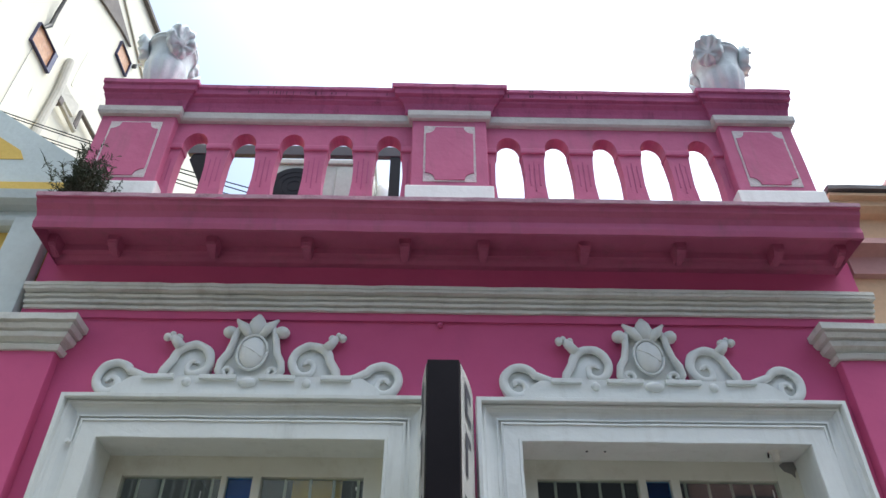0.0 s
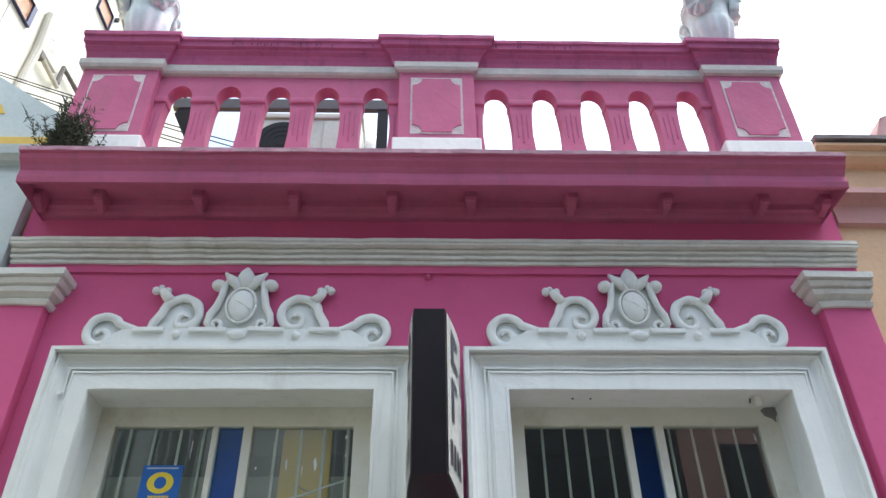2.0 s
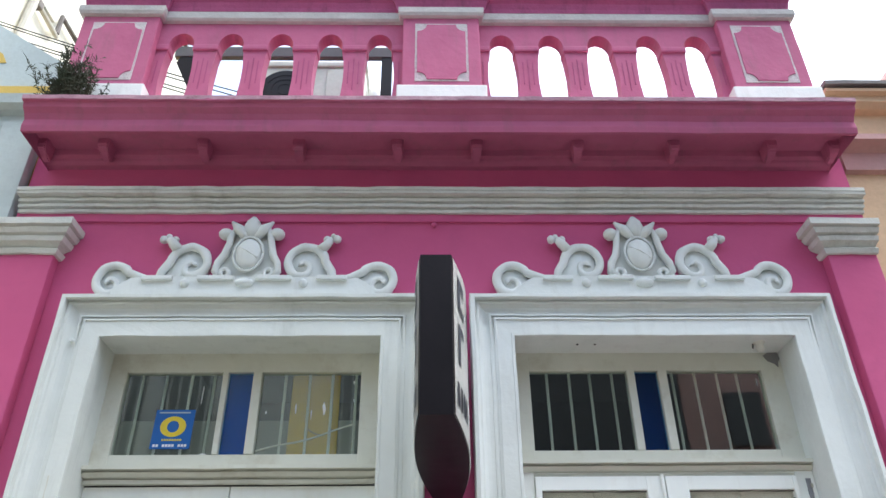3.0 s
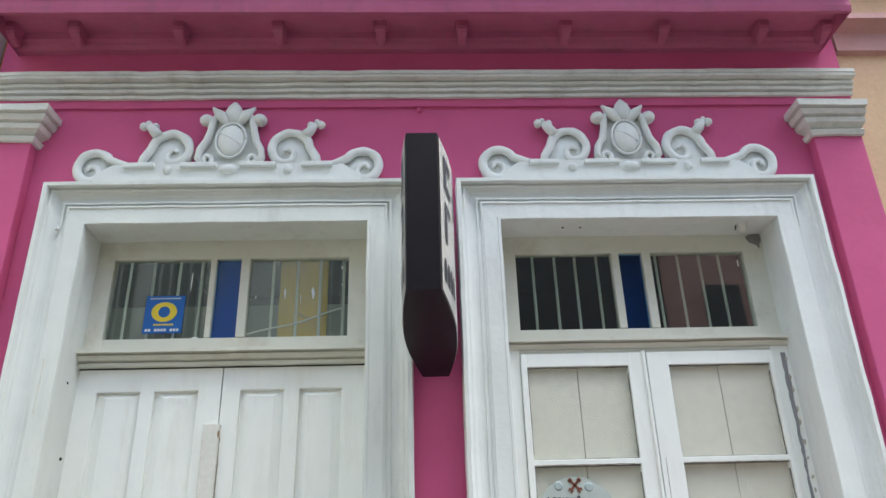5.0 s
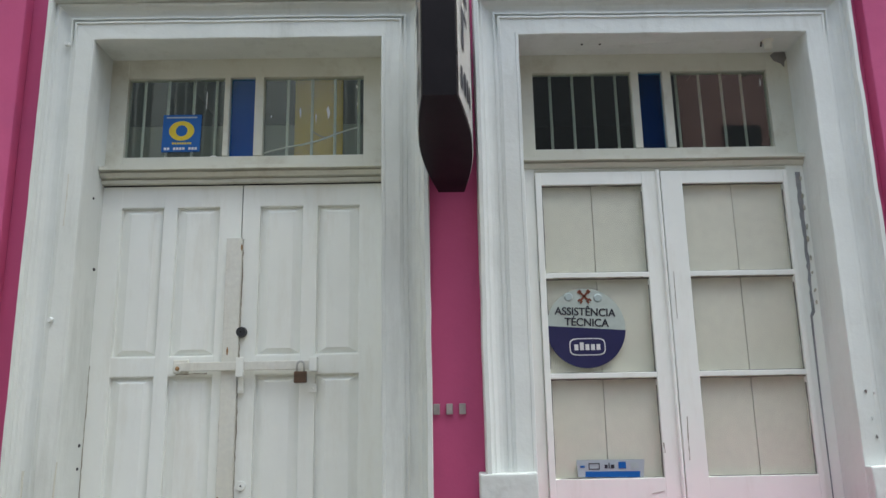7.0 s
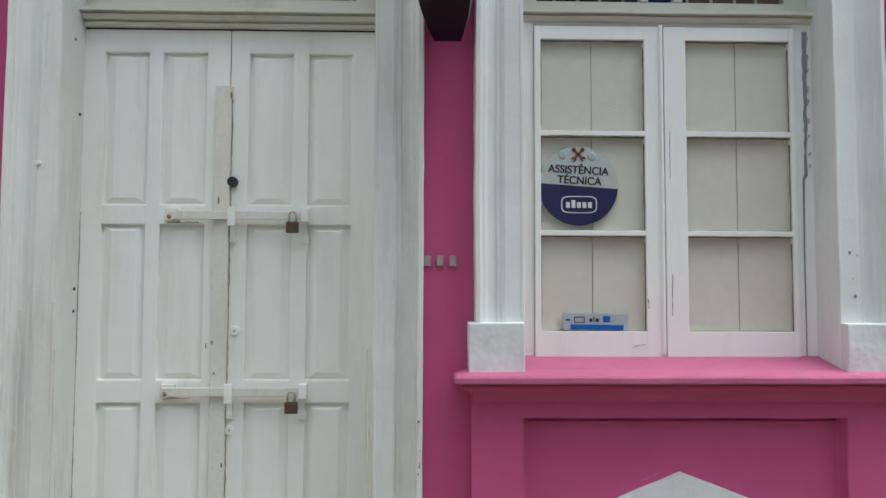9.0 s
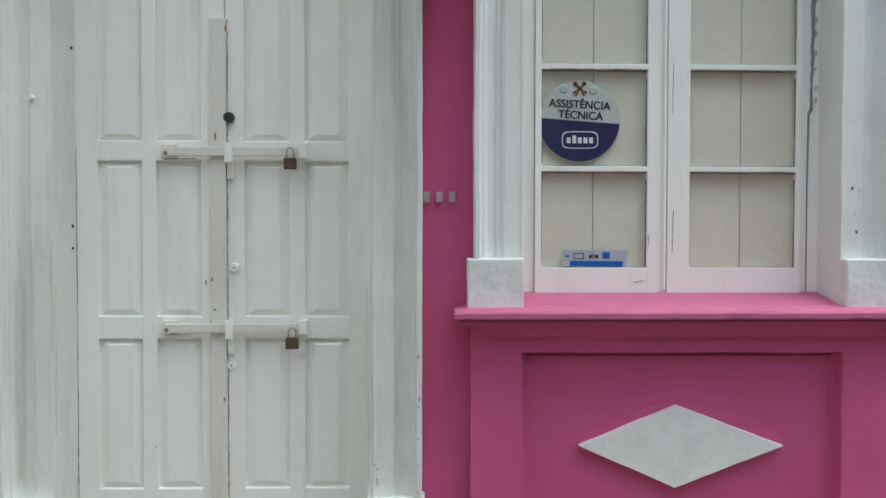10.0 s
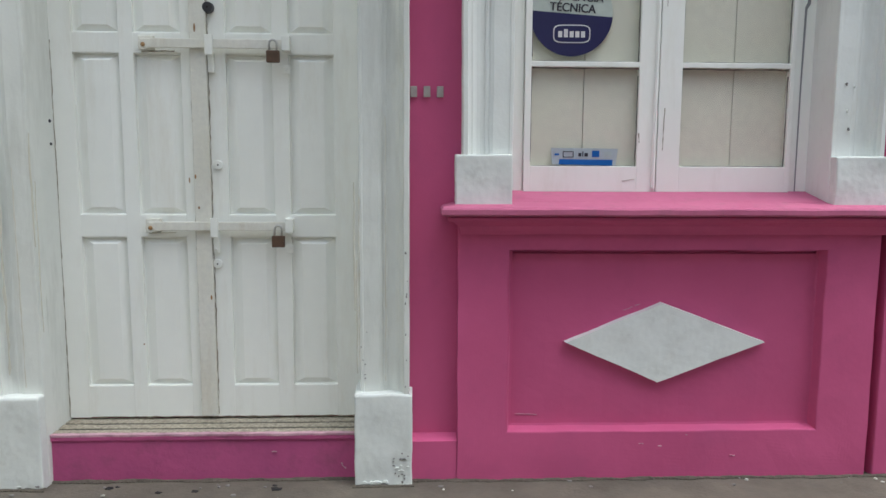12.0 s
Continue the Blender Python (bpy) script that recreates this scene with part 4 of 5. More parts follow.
def bow(f):
    return 0.052 + 0.040 * math.sin(math.pi * min(1.0, max(0.0, f)))


def sign_shell(half_extra, z0, z1):
    bm = bmesh.new()
    n = 16
    rings = []
    for lo in (True, False):
        ring = []
        for i in range(n + 1):
            f = i / n
            y = S0 + (S1 - S0) * f
            dz = (0.074 * (1 - f)) if lo else -0.12 * (1 - f)
            ring.append((-0.026 + 0.05 * f - bow(f) - half_extra, y, (z0 if lo else z1) + dz))
        for i in range(n, -1, -1):
            f = i / n
            y = S0 + (S1 - S0) * f
            dz = (0.074 * (1 - f)) if lo else -0.12 * (1 - f)
            ring.append((-0.026 + 0.05 * f + bow(f) + half_extra, y, (z0 if lo else z1) + dz))
        rings.append([bm.verts.new(p) for p in ring])
    a, b = rings
    bm.faces.new(a)
    bm.faces.new(b[::-1])
    for k in range(len(a)):
        j = (k + 1) % len(a)
        bm.faces.new((a[k], a[j], b[j], b[k]))
    return bm


part("casing", sign_shell(0.0, SZ0, SZ1), BLACK, sgn)
for s in (-1, 1):
    bm = bmesh.new()
    n = 14
    lo, hi = [], []
    for i in range(n + 1):
        f = 0.02 + 0.93 * i / n
        y = S0 + (S1 - S0) * f
        x = -0.026 + 0.05 * f + s * (bow(f) + 0.003)
        lo.append(bm.verts.new((x, y, SZ0 + 0.074 * (1 - f) + 0.008)))
        hi.append(bm.verts.new((x, y, SZ1 - 0.12 * (1 - f) - 0.008)))
    for i in range(n):
        bm.faces.new((lo[i], lo[i + 1], hi[i + 1], hi[i]))
    bmesh.ops.solidify(bm, geom=list(bm.faces), thickness=0.002)
    face = part("sign_face", bm, SIGN_WHITE, sgn, "white bowed sign face with black lettering bars")
    for f0, f1, h0, h1 in ((0.10, 0.16, 0.47, 0.60), (0.16, 0.26, 0.56, 0.60), (0.16, 0.26, 0.47, 0.50), (0.10, 0.15, 0.27, 0.42), (0.15, 0.24, 0.39, 0.42), (0.36, 0.40, 0.44, 0.56), (0.44, 0.50, 0.26, 0.40), (0.06, 0.10, 0.12, 0.20), (0.13, 0.17, 0.12, 0.20), (0.20, 0.24, 0.12, 0.20), (0.27, 0.31, 0.12, 0.20), (0.62, 0.68, 0.30, 0.48)):
        bm = bmesh.new()
        lo, hi = [], []
        for i in range(5):
            f = f0 + (f1 - f0) * i / 4
            y = S0 + (S1 - S0) * f
            x = -0.026 + 0.05 * f + s * (bow(f) + 0.006)
            lo.append(bm.verts.new((x, y, SZ0 + h0)))
            hi.append(bm.verts.new((x, y, SZ0 + h1)))
        for i in range(4):
            bm.faces.new((lo[i], lo[i + 1], hi[i + 1], hi[i]))
        part("lettering_bar", bm, INK, face)
part("mount", box(-0.02, 0.04, -0.12, 0.0, 2.5, 3.05), DARK_METAL, sgn)

# ---- small things on the facade ----
def round_sign():
    x, z, y, r = 0.578, 1.868, CY + 0.012, 0.166
    s = thing("round_sign", (x, y, z), "round pale and navy shop sign hung inside the window pane", "sign")
    part("plate", prism(disc_outline(x, z, r, 48), y, y + 0.004), MINT, s)
    lower = [(x + r * math.cos(a), z + r * math.sin(a)) for a in (radians(180 + 0 + (-4) + k * (180) / 30) for k in range(31))]
    part("navy_half", prism(lower, y - 0.001, y + 0.001), NAVY, s, "navy lower half")
    lettering("ASSISTÊNCIA", 0.0465, (x, y - 0.001, z + 0.066), INK, s, tilt=-3)
    lettering("TÉCNICA", 0.0465, (x + 0.004, y - 0.001, z + 0.022), INK, s, tilt=-3)
    for dx in (-0.066, 0.057):
        part("suction_cup", prism(disc_outline(x + dx, z + 0.128 - dx * 0.05, 0.019, 16), y - 0.004, y, shrink=0.3), CUP, s)
    for a in (45, 132):
        bm = bmesh.new()
        add_box(bm, -0.027, 0.027, -0.001, 0.001, -0.0045, 0.0045)
        add_box(bm, 0.02, 0.034, -0.001, 0.001, -0.010, -0.003)
        add_box(bm, 0.02, 0.034, -0.001, 0.001, 0.003, 0.010)
        add_box(bm, -0.034, -0.02, -0.001, 0.001, -0.008, 0.008)
        bm.transform(Matrix.Translation((x, y - 0.002, z + 0.133)) @ Matrix.Rotation(radians(a), 4, "Y"))
        part("tool_mark", bm, BROWN_INK, s)
    # plain badge in place of the maker's mark
    bx, bz = x + 0.002, z - 0.078
    ring = []
    for k in range(32):
        a = 2 * math.pi * k / 32
        cc, ss = math.cos(a), math.sin(a)
        ring.append((bx + 0.075 * math.copysign(abs(cc) ** 0.4, cc), bz + 0.036 * math.copysign(abs(ss) ** 0.5, ss)))
    part("badge_rim", prism(ring, y - 0.002, y), SIGN_WHITE, s)
    part("badge", prism([(bx + (px - bx) * 0.94, bz + (pz - bz) * 0.88) for px, pz in ring], y - 0.003, y), NAVY, s)
    for k in range(5):
        part("badge_bar", box(bx - 0.055 + 0.023 * k, bx - 0.039 + 0.023 * k, y - 0.004, y - 0.002, bz - 0.014, bz + (0.018 if k == 1 else 0.010)), SIGN_WHITE, s)


round_sign()

cardn = thing("card_strip", (0.64, CY + 0.012, 1.27), "light blue printed paper strip standing inside the window", "label")
part("strip", prism([(0.512, 1.272), (0.775, 1.266), (0.782, 1.336), (0.508, 1.338)], CY + 0.012, CY + 0.016), SKY_PRINT, cardn)
part("blue_band", prism([(0.540, 1.2715), (0.760, 1.2675), (0.762, 1.291), (0.542, 1.293)], CY + 0.011, CY + 0.013), BLUE_PRINT, cardn)
for a, b, z0, z1, mat in ((0.522, 0.540, 1.308, 1.316, BLUE_PRINT), (0.556, 0.600, 1.322, 1.325, INK), (0.556, 0.600, 1.300, 1.303, INK), (0.556, 0.559, 1.303, 1.322, INK), (0.597, 0.600, 1.303, 1.322, INK), (0.620, 0.632, 1.304, 1.318, INK), (0.636, 0.640, 1.304, 1.325, INK), (0.645, 0.659, 1.304, 1.318, INK), (0.676, 0.706, 1.302, 1.328, BLUE_PRINT), (0.726, 0.756, 1.302, 1.324, CUP)):
    part("print_bar", box(a, b, CY + 0.0105, CY + 0.013, z0, z1), mat, cardn)

stk = thing("window_sticker", (-1.165, 0.145, 2.68), "blue square sticker with yellow ring on the transom pane", "sticker")
part("sheet", prism([(-1.252, 2.684), (-1.082, 2.684), (-1.080, 2.858), (-1.250, 2.858)], 0.1455, 0.148), BLUE_PRINT, stk)
bm = bmesh.new()
n = 36
ri, ro = [], []
for k in range(n):
    a = 2 * math.pi * k / n
    ro.append(bm.verts.new((-1.166 + 0.056 * math.cos(a), 0.1445, 2.782 + 0.046 * math.sin(a))))
    ri.append(bm.verts.new((-1.166 + 0.026 * math.cos(a), 0.1445, 2.782 + 0.026 * math.sin(a))))
for k in range(n):
    bm.faces.new((ro[k], ro[(k + 1) % n], ri[(k + 1) % n], ri[k]))
part("yellow_ring", bm, YELLOW_PRINT, stk)
for k in range(8):
    part("print_bar", box(-1.206 + 0.011 * k, -1.198 + 0.011 * k, 0.1442, 0.147, 2.719, 2.727), YELLOW_PRINT, stk)
for k in range(11):
    if k not in (2, 7):
        part("print_bar", box(-1.240 + 0.0135 * k, -1.230 + 0.0135 * k, 0.1442, 0.147, 2.693, 2.704), SIGN_WHITE, stk)
part("print_bar", box(-1.235, -1.10, 0.1442, 0.147, 2.842, 2.848), SKY_PRINT, stk)

for x in (-0.051, 0.0, 0.051):
    o = thing("house_number_bar", (x, -0.004, 1.548), "small grey metal bar on the pink wall between the openings", "number", "bars of the house number")
    part("bar", box(x - 0.013, x + 0.013, -0.012, 0.0, 1.527, 1.569, bevel=0.003), GALV, o)
bm = bmesh.new()
add_ball(bm, (-0.025, -0.012, 3.733), 0.014, (1, 1, 1), 10)
tagged(part("wall_bolt", bm, PINK, smooth=True), "small pink painted bolt head in the upper wall", "bolt")

# ---- wear on the openings ----
rng = random.Random(11)
CEMENT = material("bare_cement", (0.24, 0.23, 0.22), (0.17, 0.16, 0.155), 0.9, scale=12, fine=60, bump=0.5)
GAP_GREY = material("bare_mortar", (0.30, 0.30, 0.31), (0.22, 0.22, 0.225), 0.9, scale=12, fine=60, bump=0.4)
CHIP = material("yellowed_plaster_edge", (0.62, 0.60, 0.49), (0.34, 0.32, 0.26), 0.9, scale=20, fine=60, bump=0.5)
hole = [(1.500, 3.102), (1.520, 3.115), (1.568, 3.117), (1.573, 3.085), (1.562, 3.068), (1.558, 3.045), (1.545, 3.062), (1.515, 3.075)]
tagged(part("plaster_hole", prism(hole, 0.1255, 0.135), CEMENT), "dark broken plaster patch in the upper window corner", "damage")
lamp = thing("lamp_holder", (1.443, 0.018, 3.118), "small broken white lamp holder under the window head", "lamp holder")
part("holder", lathe((1.443, 0.018, 3.075), [(0.012, 0.0, 0), (0.018, 0.01, 0), (0.016, 0.03, 0), (0.026, 0.04, 0), (0.026, 0.046, 0)], 14), CREAM_WOOD, lamp, smooth=True)
part("stub", tube([(1.42, 0.03, 3.118), (1.415, 0.03, 3.095)], 0.004, 6), DARK_METAL, lamp)
left, right = [], []
z = 2.535
while z > 1.93:
    left.append((1.538 + rng.uniform(-0.003, 0.003), z))
    right.append((1.546 + 0.012 * (z - 1.93) / 0.6 + rng.uniform(-0.003, 0.003), z))
    z -= rng.uniform(0.015, 0.035)
left += [(1.536, 1.925), (1.527, 1.905), (1.525, 1.60), (1.526, 1.16)]
right += [(1.548, 1.918), (1.535, 1.898), (1.530, 1.60), (1.529, 1.16)]
tagged(part("jamb_crack", prism(left + right[::-1], 0.1065, 0.115), GAP_GREY), "ragged bare cement gap along the window jamb", "damage")
for k in range(9):
    zz = 2.50 - 0.068 * k + rng.uniform(-0.015, 0.015)
    bm = bmesh.new()
    add_ball(bm, (1.557 + rng.uniform(-0.002, 0.003), 0.104, zz), 0.007, (0.7, 0.8, rng.uniform(0.8, 2.0)), 8)
    roughen(bm, 0.004, 60)
    tagged(part("plaster_chip", bm, CHIP), "small yellowed broken plaster edge at the jamb", "damage", "chips on the jamb")
for x, y, zz, r in ((-1.486, 0.105, 2.151, 0.009), (-1.487, 0.105, 1.432, 0.009), (-1.487, 0.105, 1.342, 0.008), (-1.487, 0.05, 2.447, 0.007)):
    bm = bmesh.new()
    add_ball(bm, (x, y, zz), r, (0.6, 1, 0.8), 8)
    tagged(part("jamb_nail", bm, DARK_METAL), "dark rusty nail head in the white door jamb", "nail", "nails in the jamb")
for x, zz in ((-1.562, 1.919), (-1.655, 3.20), (-1.60, 3.10)):
    bm = prism(disc_outline(x, zz, 0.012, 14), -0.072, -0.058, shrink=0.3)
    tagged(part("surround_bolt", bm, WHITE), "white painted bolt head on the door surround", "bolt", "bolts on the surround")
for x in (0.62, 0.70):
    bm = bmesh.new()
    add_ball(bm, (x, 0.03, 3.116), 0.006, (1, 1, 0.6), 8)
    tagged(part("soffit_nail", bm, DARK_METAL), "tiny dark nail in the window soffit", "nail", "nails in the soffit")
# rust runs and paint drips on the door edges
for x, y, z0, z1, w in ((-1.4885, -0.062, 0.95, 1.38, 0.004), (-1.476, -0.061, 0.62, 1.20, 0.003), (-0.280, -0.062, 0.70, 1.20, 0.004), (-0.272, -0.062, 0.45, 0.90, 0.003)):
    pts = [(x + rng.uniform(-0.002, 0.002), y, z0 + (z1 - z0) * i / 6) for i in range(7)]
    tagged(part("paint_drip", tube(pts, [w * (0.5 + 0.5 * math.sin(math.pi * (i + 0.5) / 7)) for i in range(7)], 6, 0.5), DRIP), "long yellowed paint run on the door surround", "paint drip", "paint runs")
for x, zz, h in ((-0.915, 1.80, 0.035), (-0.960, 1.20, 0.03), (-0.930, 1.215, 0.018), (-0.92, 1.09, 0.012), (-0.872, 2.24, 0.03), (-0.869, 2.12, 0.015), (-0.882, 0.72, 0.02), (-0.94, 0.56, 0.012), (-1.17, 0.52, 0.01)):
    bm = bmesh.new()
    add_ball(bm, (x, DY - 0.0185 if -0.94 < x < -0.87 else DY + 0.001, zz), 0.005, (0.8, 0.35, h / 0.01), 8)
    tagged(part("rust_mark", bm, RUST), "small brown rust mark on the white door", "stain", "rust marks on the door")
for k in range(22):
    spot = rng.random()
    if spot < 0.35:
        x, y, zz, w, h = rng.uniform(-0.15, -0.070), -0.103, rng.uniform(0.03, 0.13), 0.006, 0.002
    elif spot < 0.75:
        x, y, zz, w, h = rng.uniform(-0.078, -0.071), -0.0915, rng.uniform(0.38, 0.95), 0.0022, 0.004
    else:
        x, y, zz, w, h = rng.uniform(-0.258, -0.235), -0.0585, rng.uniform(0.40, 0.62), 0.004, 0.002
    ragged = [(x + w * rng.uniform(0.4, 1.3) * math.cos(i * 0.785), zz + h * rng.uniform(0.4, 1.5) * math.sin(i * 0.785)) for i in range(8)]
    tagged(part("paint_chip", prism(ragged, y - 0.003, y + 0.01), CEMENT), "small grey chip in the white plinth paint", "damage", "chips in the paint")

# grimy seams round the door leaves and along the jambs; those under the hasps also paint the bars' shadow
def ragged_line(x0, z0, x1, z1, y, w, step=0.02):
    """A thin uneven line of dirt between two points of one face."""
    n = max(3, int(math.hypot(x1 - x0, z1 - z0) / step))
    a, b = [], []
    ux, uz = (z1 - z0), -(x1 - x0)
    m = math.hypot(ux, uz)
    for i in range(n + 1):
        f = i / n
        k, g = rng.uniform(0.15, 1.0) * w / 2 / m, rng.uniform(-0.3, 0.3) * w / m
        px, pz = x0 + (x1 - x0) * f + ux * g, z0 + (z1 - z0) * f + uz * g
        a.append((px + ux * k, pz + uz * k))
        b.append((px - ux * k, pz - uz * k))
    bm = bmesh.new()
    rows = [[bm.verts.new((p[0], yy, p[1])) for p, yy in ((l, y + 0.004), (l, y), (r, y), (r, y + 0.004))] for l, r in zip(a, b)]
    for u, v in zip(rows, rows[1:]):
        for i in range(3):
            bm.faces.new((u[i], u[i + 1], v[i + 1], v[i]))
    return bm


for x0, z0, x1, z1, y, w in ((-0.8705, 0.22, -0.8705, 2.28, DY - 0.0015, 0.0055), (-0.9395, 0.24, -0.9395, 1.70, DY - 0.0015, 0.005), (-1.4865, 0.21, -1.4865, 1.75, DY - 0.0015, 0.004), (-0.265, 0.21, -0.265, 1.9, DY - 0.0015, 0.004), (-1.13, 1.709, -1.00, 1.711, DY - 0.0015, 0.005), (-1.13, 0.985, -1.02, 0.987, DY - 0.0015, 0.005), (-1.40, 0.2075, -0.30, 0.2075, DY - 0.0015, 0.005)):
    tagged(part("dirt_seam", ragged_line(x0, z0, x1, z1, y, w), SEAM), "thin brown line of grime and hasp shadow on the white door", "dirt", "grime lines on the door")
for x0, z0, x1, z1, y, w in ((-1.6125, 0.45, -1.610, 1.35, -0.0645, 0.012), (-1.555, 0.40, -1.560, 1.25, -0.060, 0.006), (-1.545, 2.30, -1.545, 2.52, -0.060, 0.006), (-0.262, 0.50, -0.262, 1.15, -0.0655, 0.005), (-0.160, 0.42, -0.160, 1.45, -0.0645, 0.005)):
    tagged(part("grime_streak", ragged_line(x0, z0, x1, z1, y, w, 0.03), DRIP), "faint yellow grey streak on the white plaster", "stain", "streaks on the surrounds")
# cracks in the casement paint
for x0, z0, x1, z1, w in ((0.962, 1.33, 0.965, 1.50, 0.004), (0.864, 1.36, 0.862, 1.40, 0.006), (0.9605, 1.90, 0.9605, 2.10, 0.003), (0.45, 2.0785, 0.83, 2.0785, 0.004), (0.60, 1.6585, 0.85, 1.6585, 0.004), (1.05, 1.6585, 1.44, 1.6585, 0.005), (1.05, 2.0765, 1.40, 2.0765, 0.004), (0.80, 1.205, 0.85, 1.214, 0.002)):
    tagged(part("paint_crack", ragged_line(x0, z0, x1, z1, CY - 0.0012, w), SEAM), "thin dark crack in the casement paint", "damage", "cracks in the window paint")
# flecks of old paint on the transom panes
for x, zz, w, h in ((-0.640, 2.865, 0.005, 0.030), (-0.515, 2.860, 0.008, 0.034), (-0.770, 2.845, 0.004, 0.012), (-0.570, 2.84, 0.002, 0.03), (-1.062, 2.93, 0.003, 0.05), (-0.965, 2.87, 0.004, 0.02), (-0.388, 2.985, 0.004, 0.012), (-0.385, 2.90, 0.003, 0.010), (-1.02, 2.662, 0.02, 0.004), (1.45, 2.98, 0.003, 0.02)):
    fleck = [(x + w * rng.uniform(0.5, 1.2) * math.cos(i * 0.9), zz + h * rng.uniform(0.5, 1.1) * math.sin(i * 0.9)) for i in range(7)]
    tagged(part("paint_fleck", prism(fleck, 0.1475, 0.1495), SIGN_WHITE), "small white fleck of paint on the transom glass", "paint fleck", "flecks on the glass")
# added tubes stand in for the reflection of slack street cables
cord = [(-0.80 + 0.42 * f, 0.157, 2.676 + 0.085 * f + 0.03 * f * f + 0.004 * math.sin(9 * f)) for f in (i / 12 for i in range(13))]
tagged(part("slack_cord", tube(cord, 0.0045, 6), DRIP), "pale tube behind the transom glass for a reflected street cable", "cord")
cord = [(-0.58 + 0.11 * f, 0.157, 2.772 - 0.10 * f + 0.10 * f * f) for f in (i / 8 for i in range(9))]
tagged(part("slack_cord", tube(cord, 0.0025, 6), SEAM), "dark tube behind the transom glass for a reflected street cable", "cord")
# scuffs and nicks on the pink plaster
for x0, z0, x1, z1, y, w in ((0.36, 0.262, 0.45, 0.258, -0.0135, 0.003), (0.79, 0.690, 0.83, 0.703, -0.0135, 0.006), (0.84, 0.710, 0.86, 0.716, -0.0135, 0.006), (0.86, 0.150, 0.88, 0.149, -0.063, 0.006), (0.94, 0.139, 0.955, 0.138, -0.063, 0.006), (1.05, 0.185, 1.06, 0.185, -0.063, 0.005), (1.24, 0.098, 1.26, 0.095, -0.063, 0.004), (-0.345, 0.07, -0.325, 0.045, -0.0345, 0.008), (-0.62, 0.12, -0.60, 0.119, -0.0345, 0.004)):
    tagged(part("scuff", ragged_line(x0, z0, x1, z1, y, w, 0.006), PINK_PALE), "small pale scuff in the pink paint", "scuff", "scuffs on the pink plaster")
# flaking edges of the plinth blocks
for k in range(46):
    spot = rng.random()
    if spot < 0.3:
        x, y, zz, w, h = rng.uniform(-0.13, -0.065), -0.1035, rng.uniform(0.02, 0.14), rng.uniform(0.003, 0.014), 0.003
    elif spot < 0.55:
        x, y, zz, w, h = rng.uniform(-0.27, -0.07), -0.1035, rng.uniform(0.004, 0.018), rng.uniform(0.006, 0.02), 0.006
    elif spot < 0.75:
        x, y, zz, w, h = rng.uniform(-0.085, -0.071), -0.0985, rng.uniform(0.38, 1.1), 0.003, rng.uniform(0.003, 0.008)
    elif spot < 0.9:
        x, y, zz, w, h = rng.uniform(-1.70, -1.51), -0.1035, rng.uniform(0.004, 0.03), rng.uniform(0.006, 0.02), 0.006
    else:
        x, y, zz, w, h = rng.uniform(1.60, 1.66), -0.0625, rng.uniform(1.40, 1.60), 0.004, 0.006
    ragged = [(x + w * rng.uniform(0.4, 1.3) * math.cos(i * 0.785), zz + h * rng.uniform(0.4, 1.5) * math.sin(i * 0.785)) for i in range(8)]
    tagged(part("paint_flake", prism(ragged, y - 0.003, y + 0.01, shrink=0.2), CEMENT if rng.random() < 0.55 else FLAKING), "small curled flake of paint on the plinth", "damage", "flakes on the plinth blocks")

# dirt gathered along the wall foot
bm = bmesh.new()
for x0, x1, y in ((-1.725, -1.482, -0.108), (-1.49, -0.272, -0.036), (-0.292, -0.048, -0.108), (-0.06, 0.13, -0.060), (0.115, 1.84, -0.064), (1.84, 2.08, -0.064)):
    n = int((x1 - x0) / 0.012)
    prev = None
    for i in range(n + 1):
        x = x0 + (x1 - x0) * i / n
        w = 0.004 + 0.016 * max(0.0, noise.noise((x * 9, y * 20, 2.0)) + 0.25) + rng.uniform(0, 0.004)
        h = 0.006 + 0.006 * noise.noise((x * 12, y * 20, 7.0)) + rng.uniform(0, 0.003)
        cur = (bm.verts.new((x, y + 0.012, h)), bm.verts.new((x, y - 0.003, h)), bm.verts.new((x, y - w, 0.005)), bm.verts.new((x, y - w - 0.004, -0.02)))
        if prev:
            for j in range(3):
                bm.faces.new((prev[j], prev[j + 1], cur[j + 1], cur[j]))
        prev = cur
tagged(part("wall_foot_dirt", bm, DIRT), "dark dirt gathered in a ragged line along the wall foot", "dirt", kind="stuff")
for x, y, r in ((-1.242, -0.097, 0.012), (-1.215, -0.085, 0.007), (-1.038, -0.137, 0.011), (-0.901, -0.131, 0.011), (-0.589, -0.12, 0.016), (-0.60, -0.085, 0.008)):
    bm = bmesh.new()
    add_ball(bm, (x, y, 0.001), r, (1.4, 0.9, 0.3), 10)
    roughen(bm, r * 0.5, 70)
    tagged(part("gum_spot", bm, DARK), "flat black trodden gum spot on the pavement", "gum spot", "gum on the pavement")
# crumbs on the pavement at the wall foot
for k in range(26):
    bm = bmesh.new()
    r = rng.uniform(0.003, 0.009)
    bmesh.ops.create_icosphere(bm, subdivisions=1, radius=r, matrix=Matrix.LocRotScale((rng.uniform(-1.6, 1.9), -0.07 - abs(rng.gauss(0, 0.07)), 0.004), None, (rng.uniform(0.7, 1.8), 1, 0.5)))
    roughen(bm, r * 0.4, 90)
    tagged(part("crumb", bm, GREY_WHITE if rng.random() < 0.25 else CEMENT), "small crumb of plaster on the pavement", "crumb", "crumbs on the pavement")

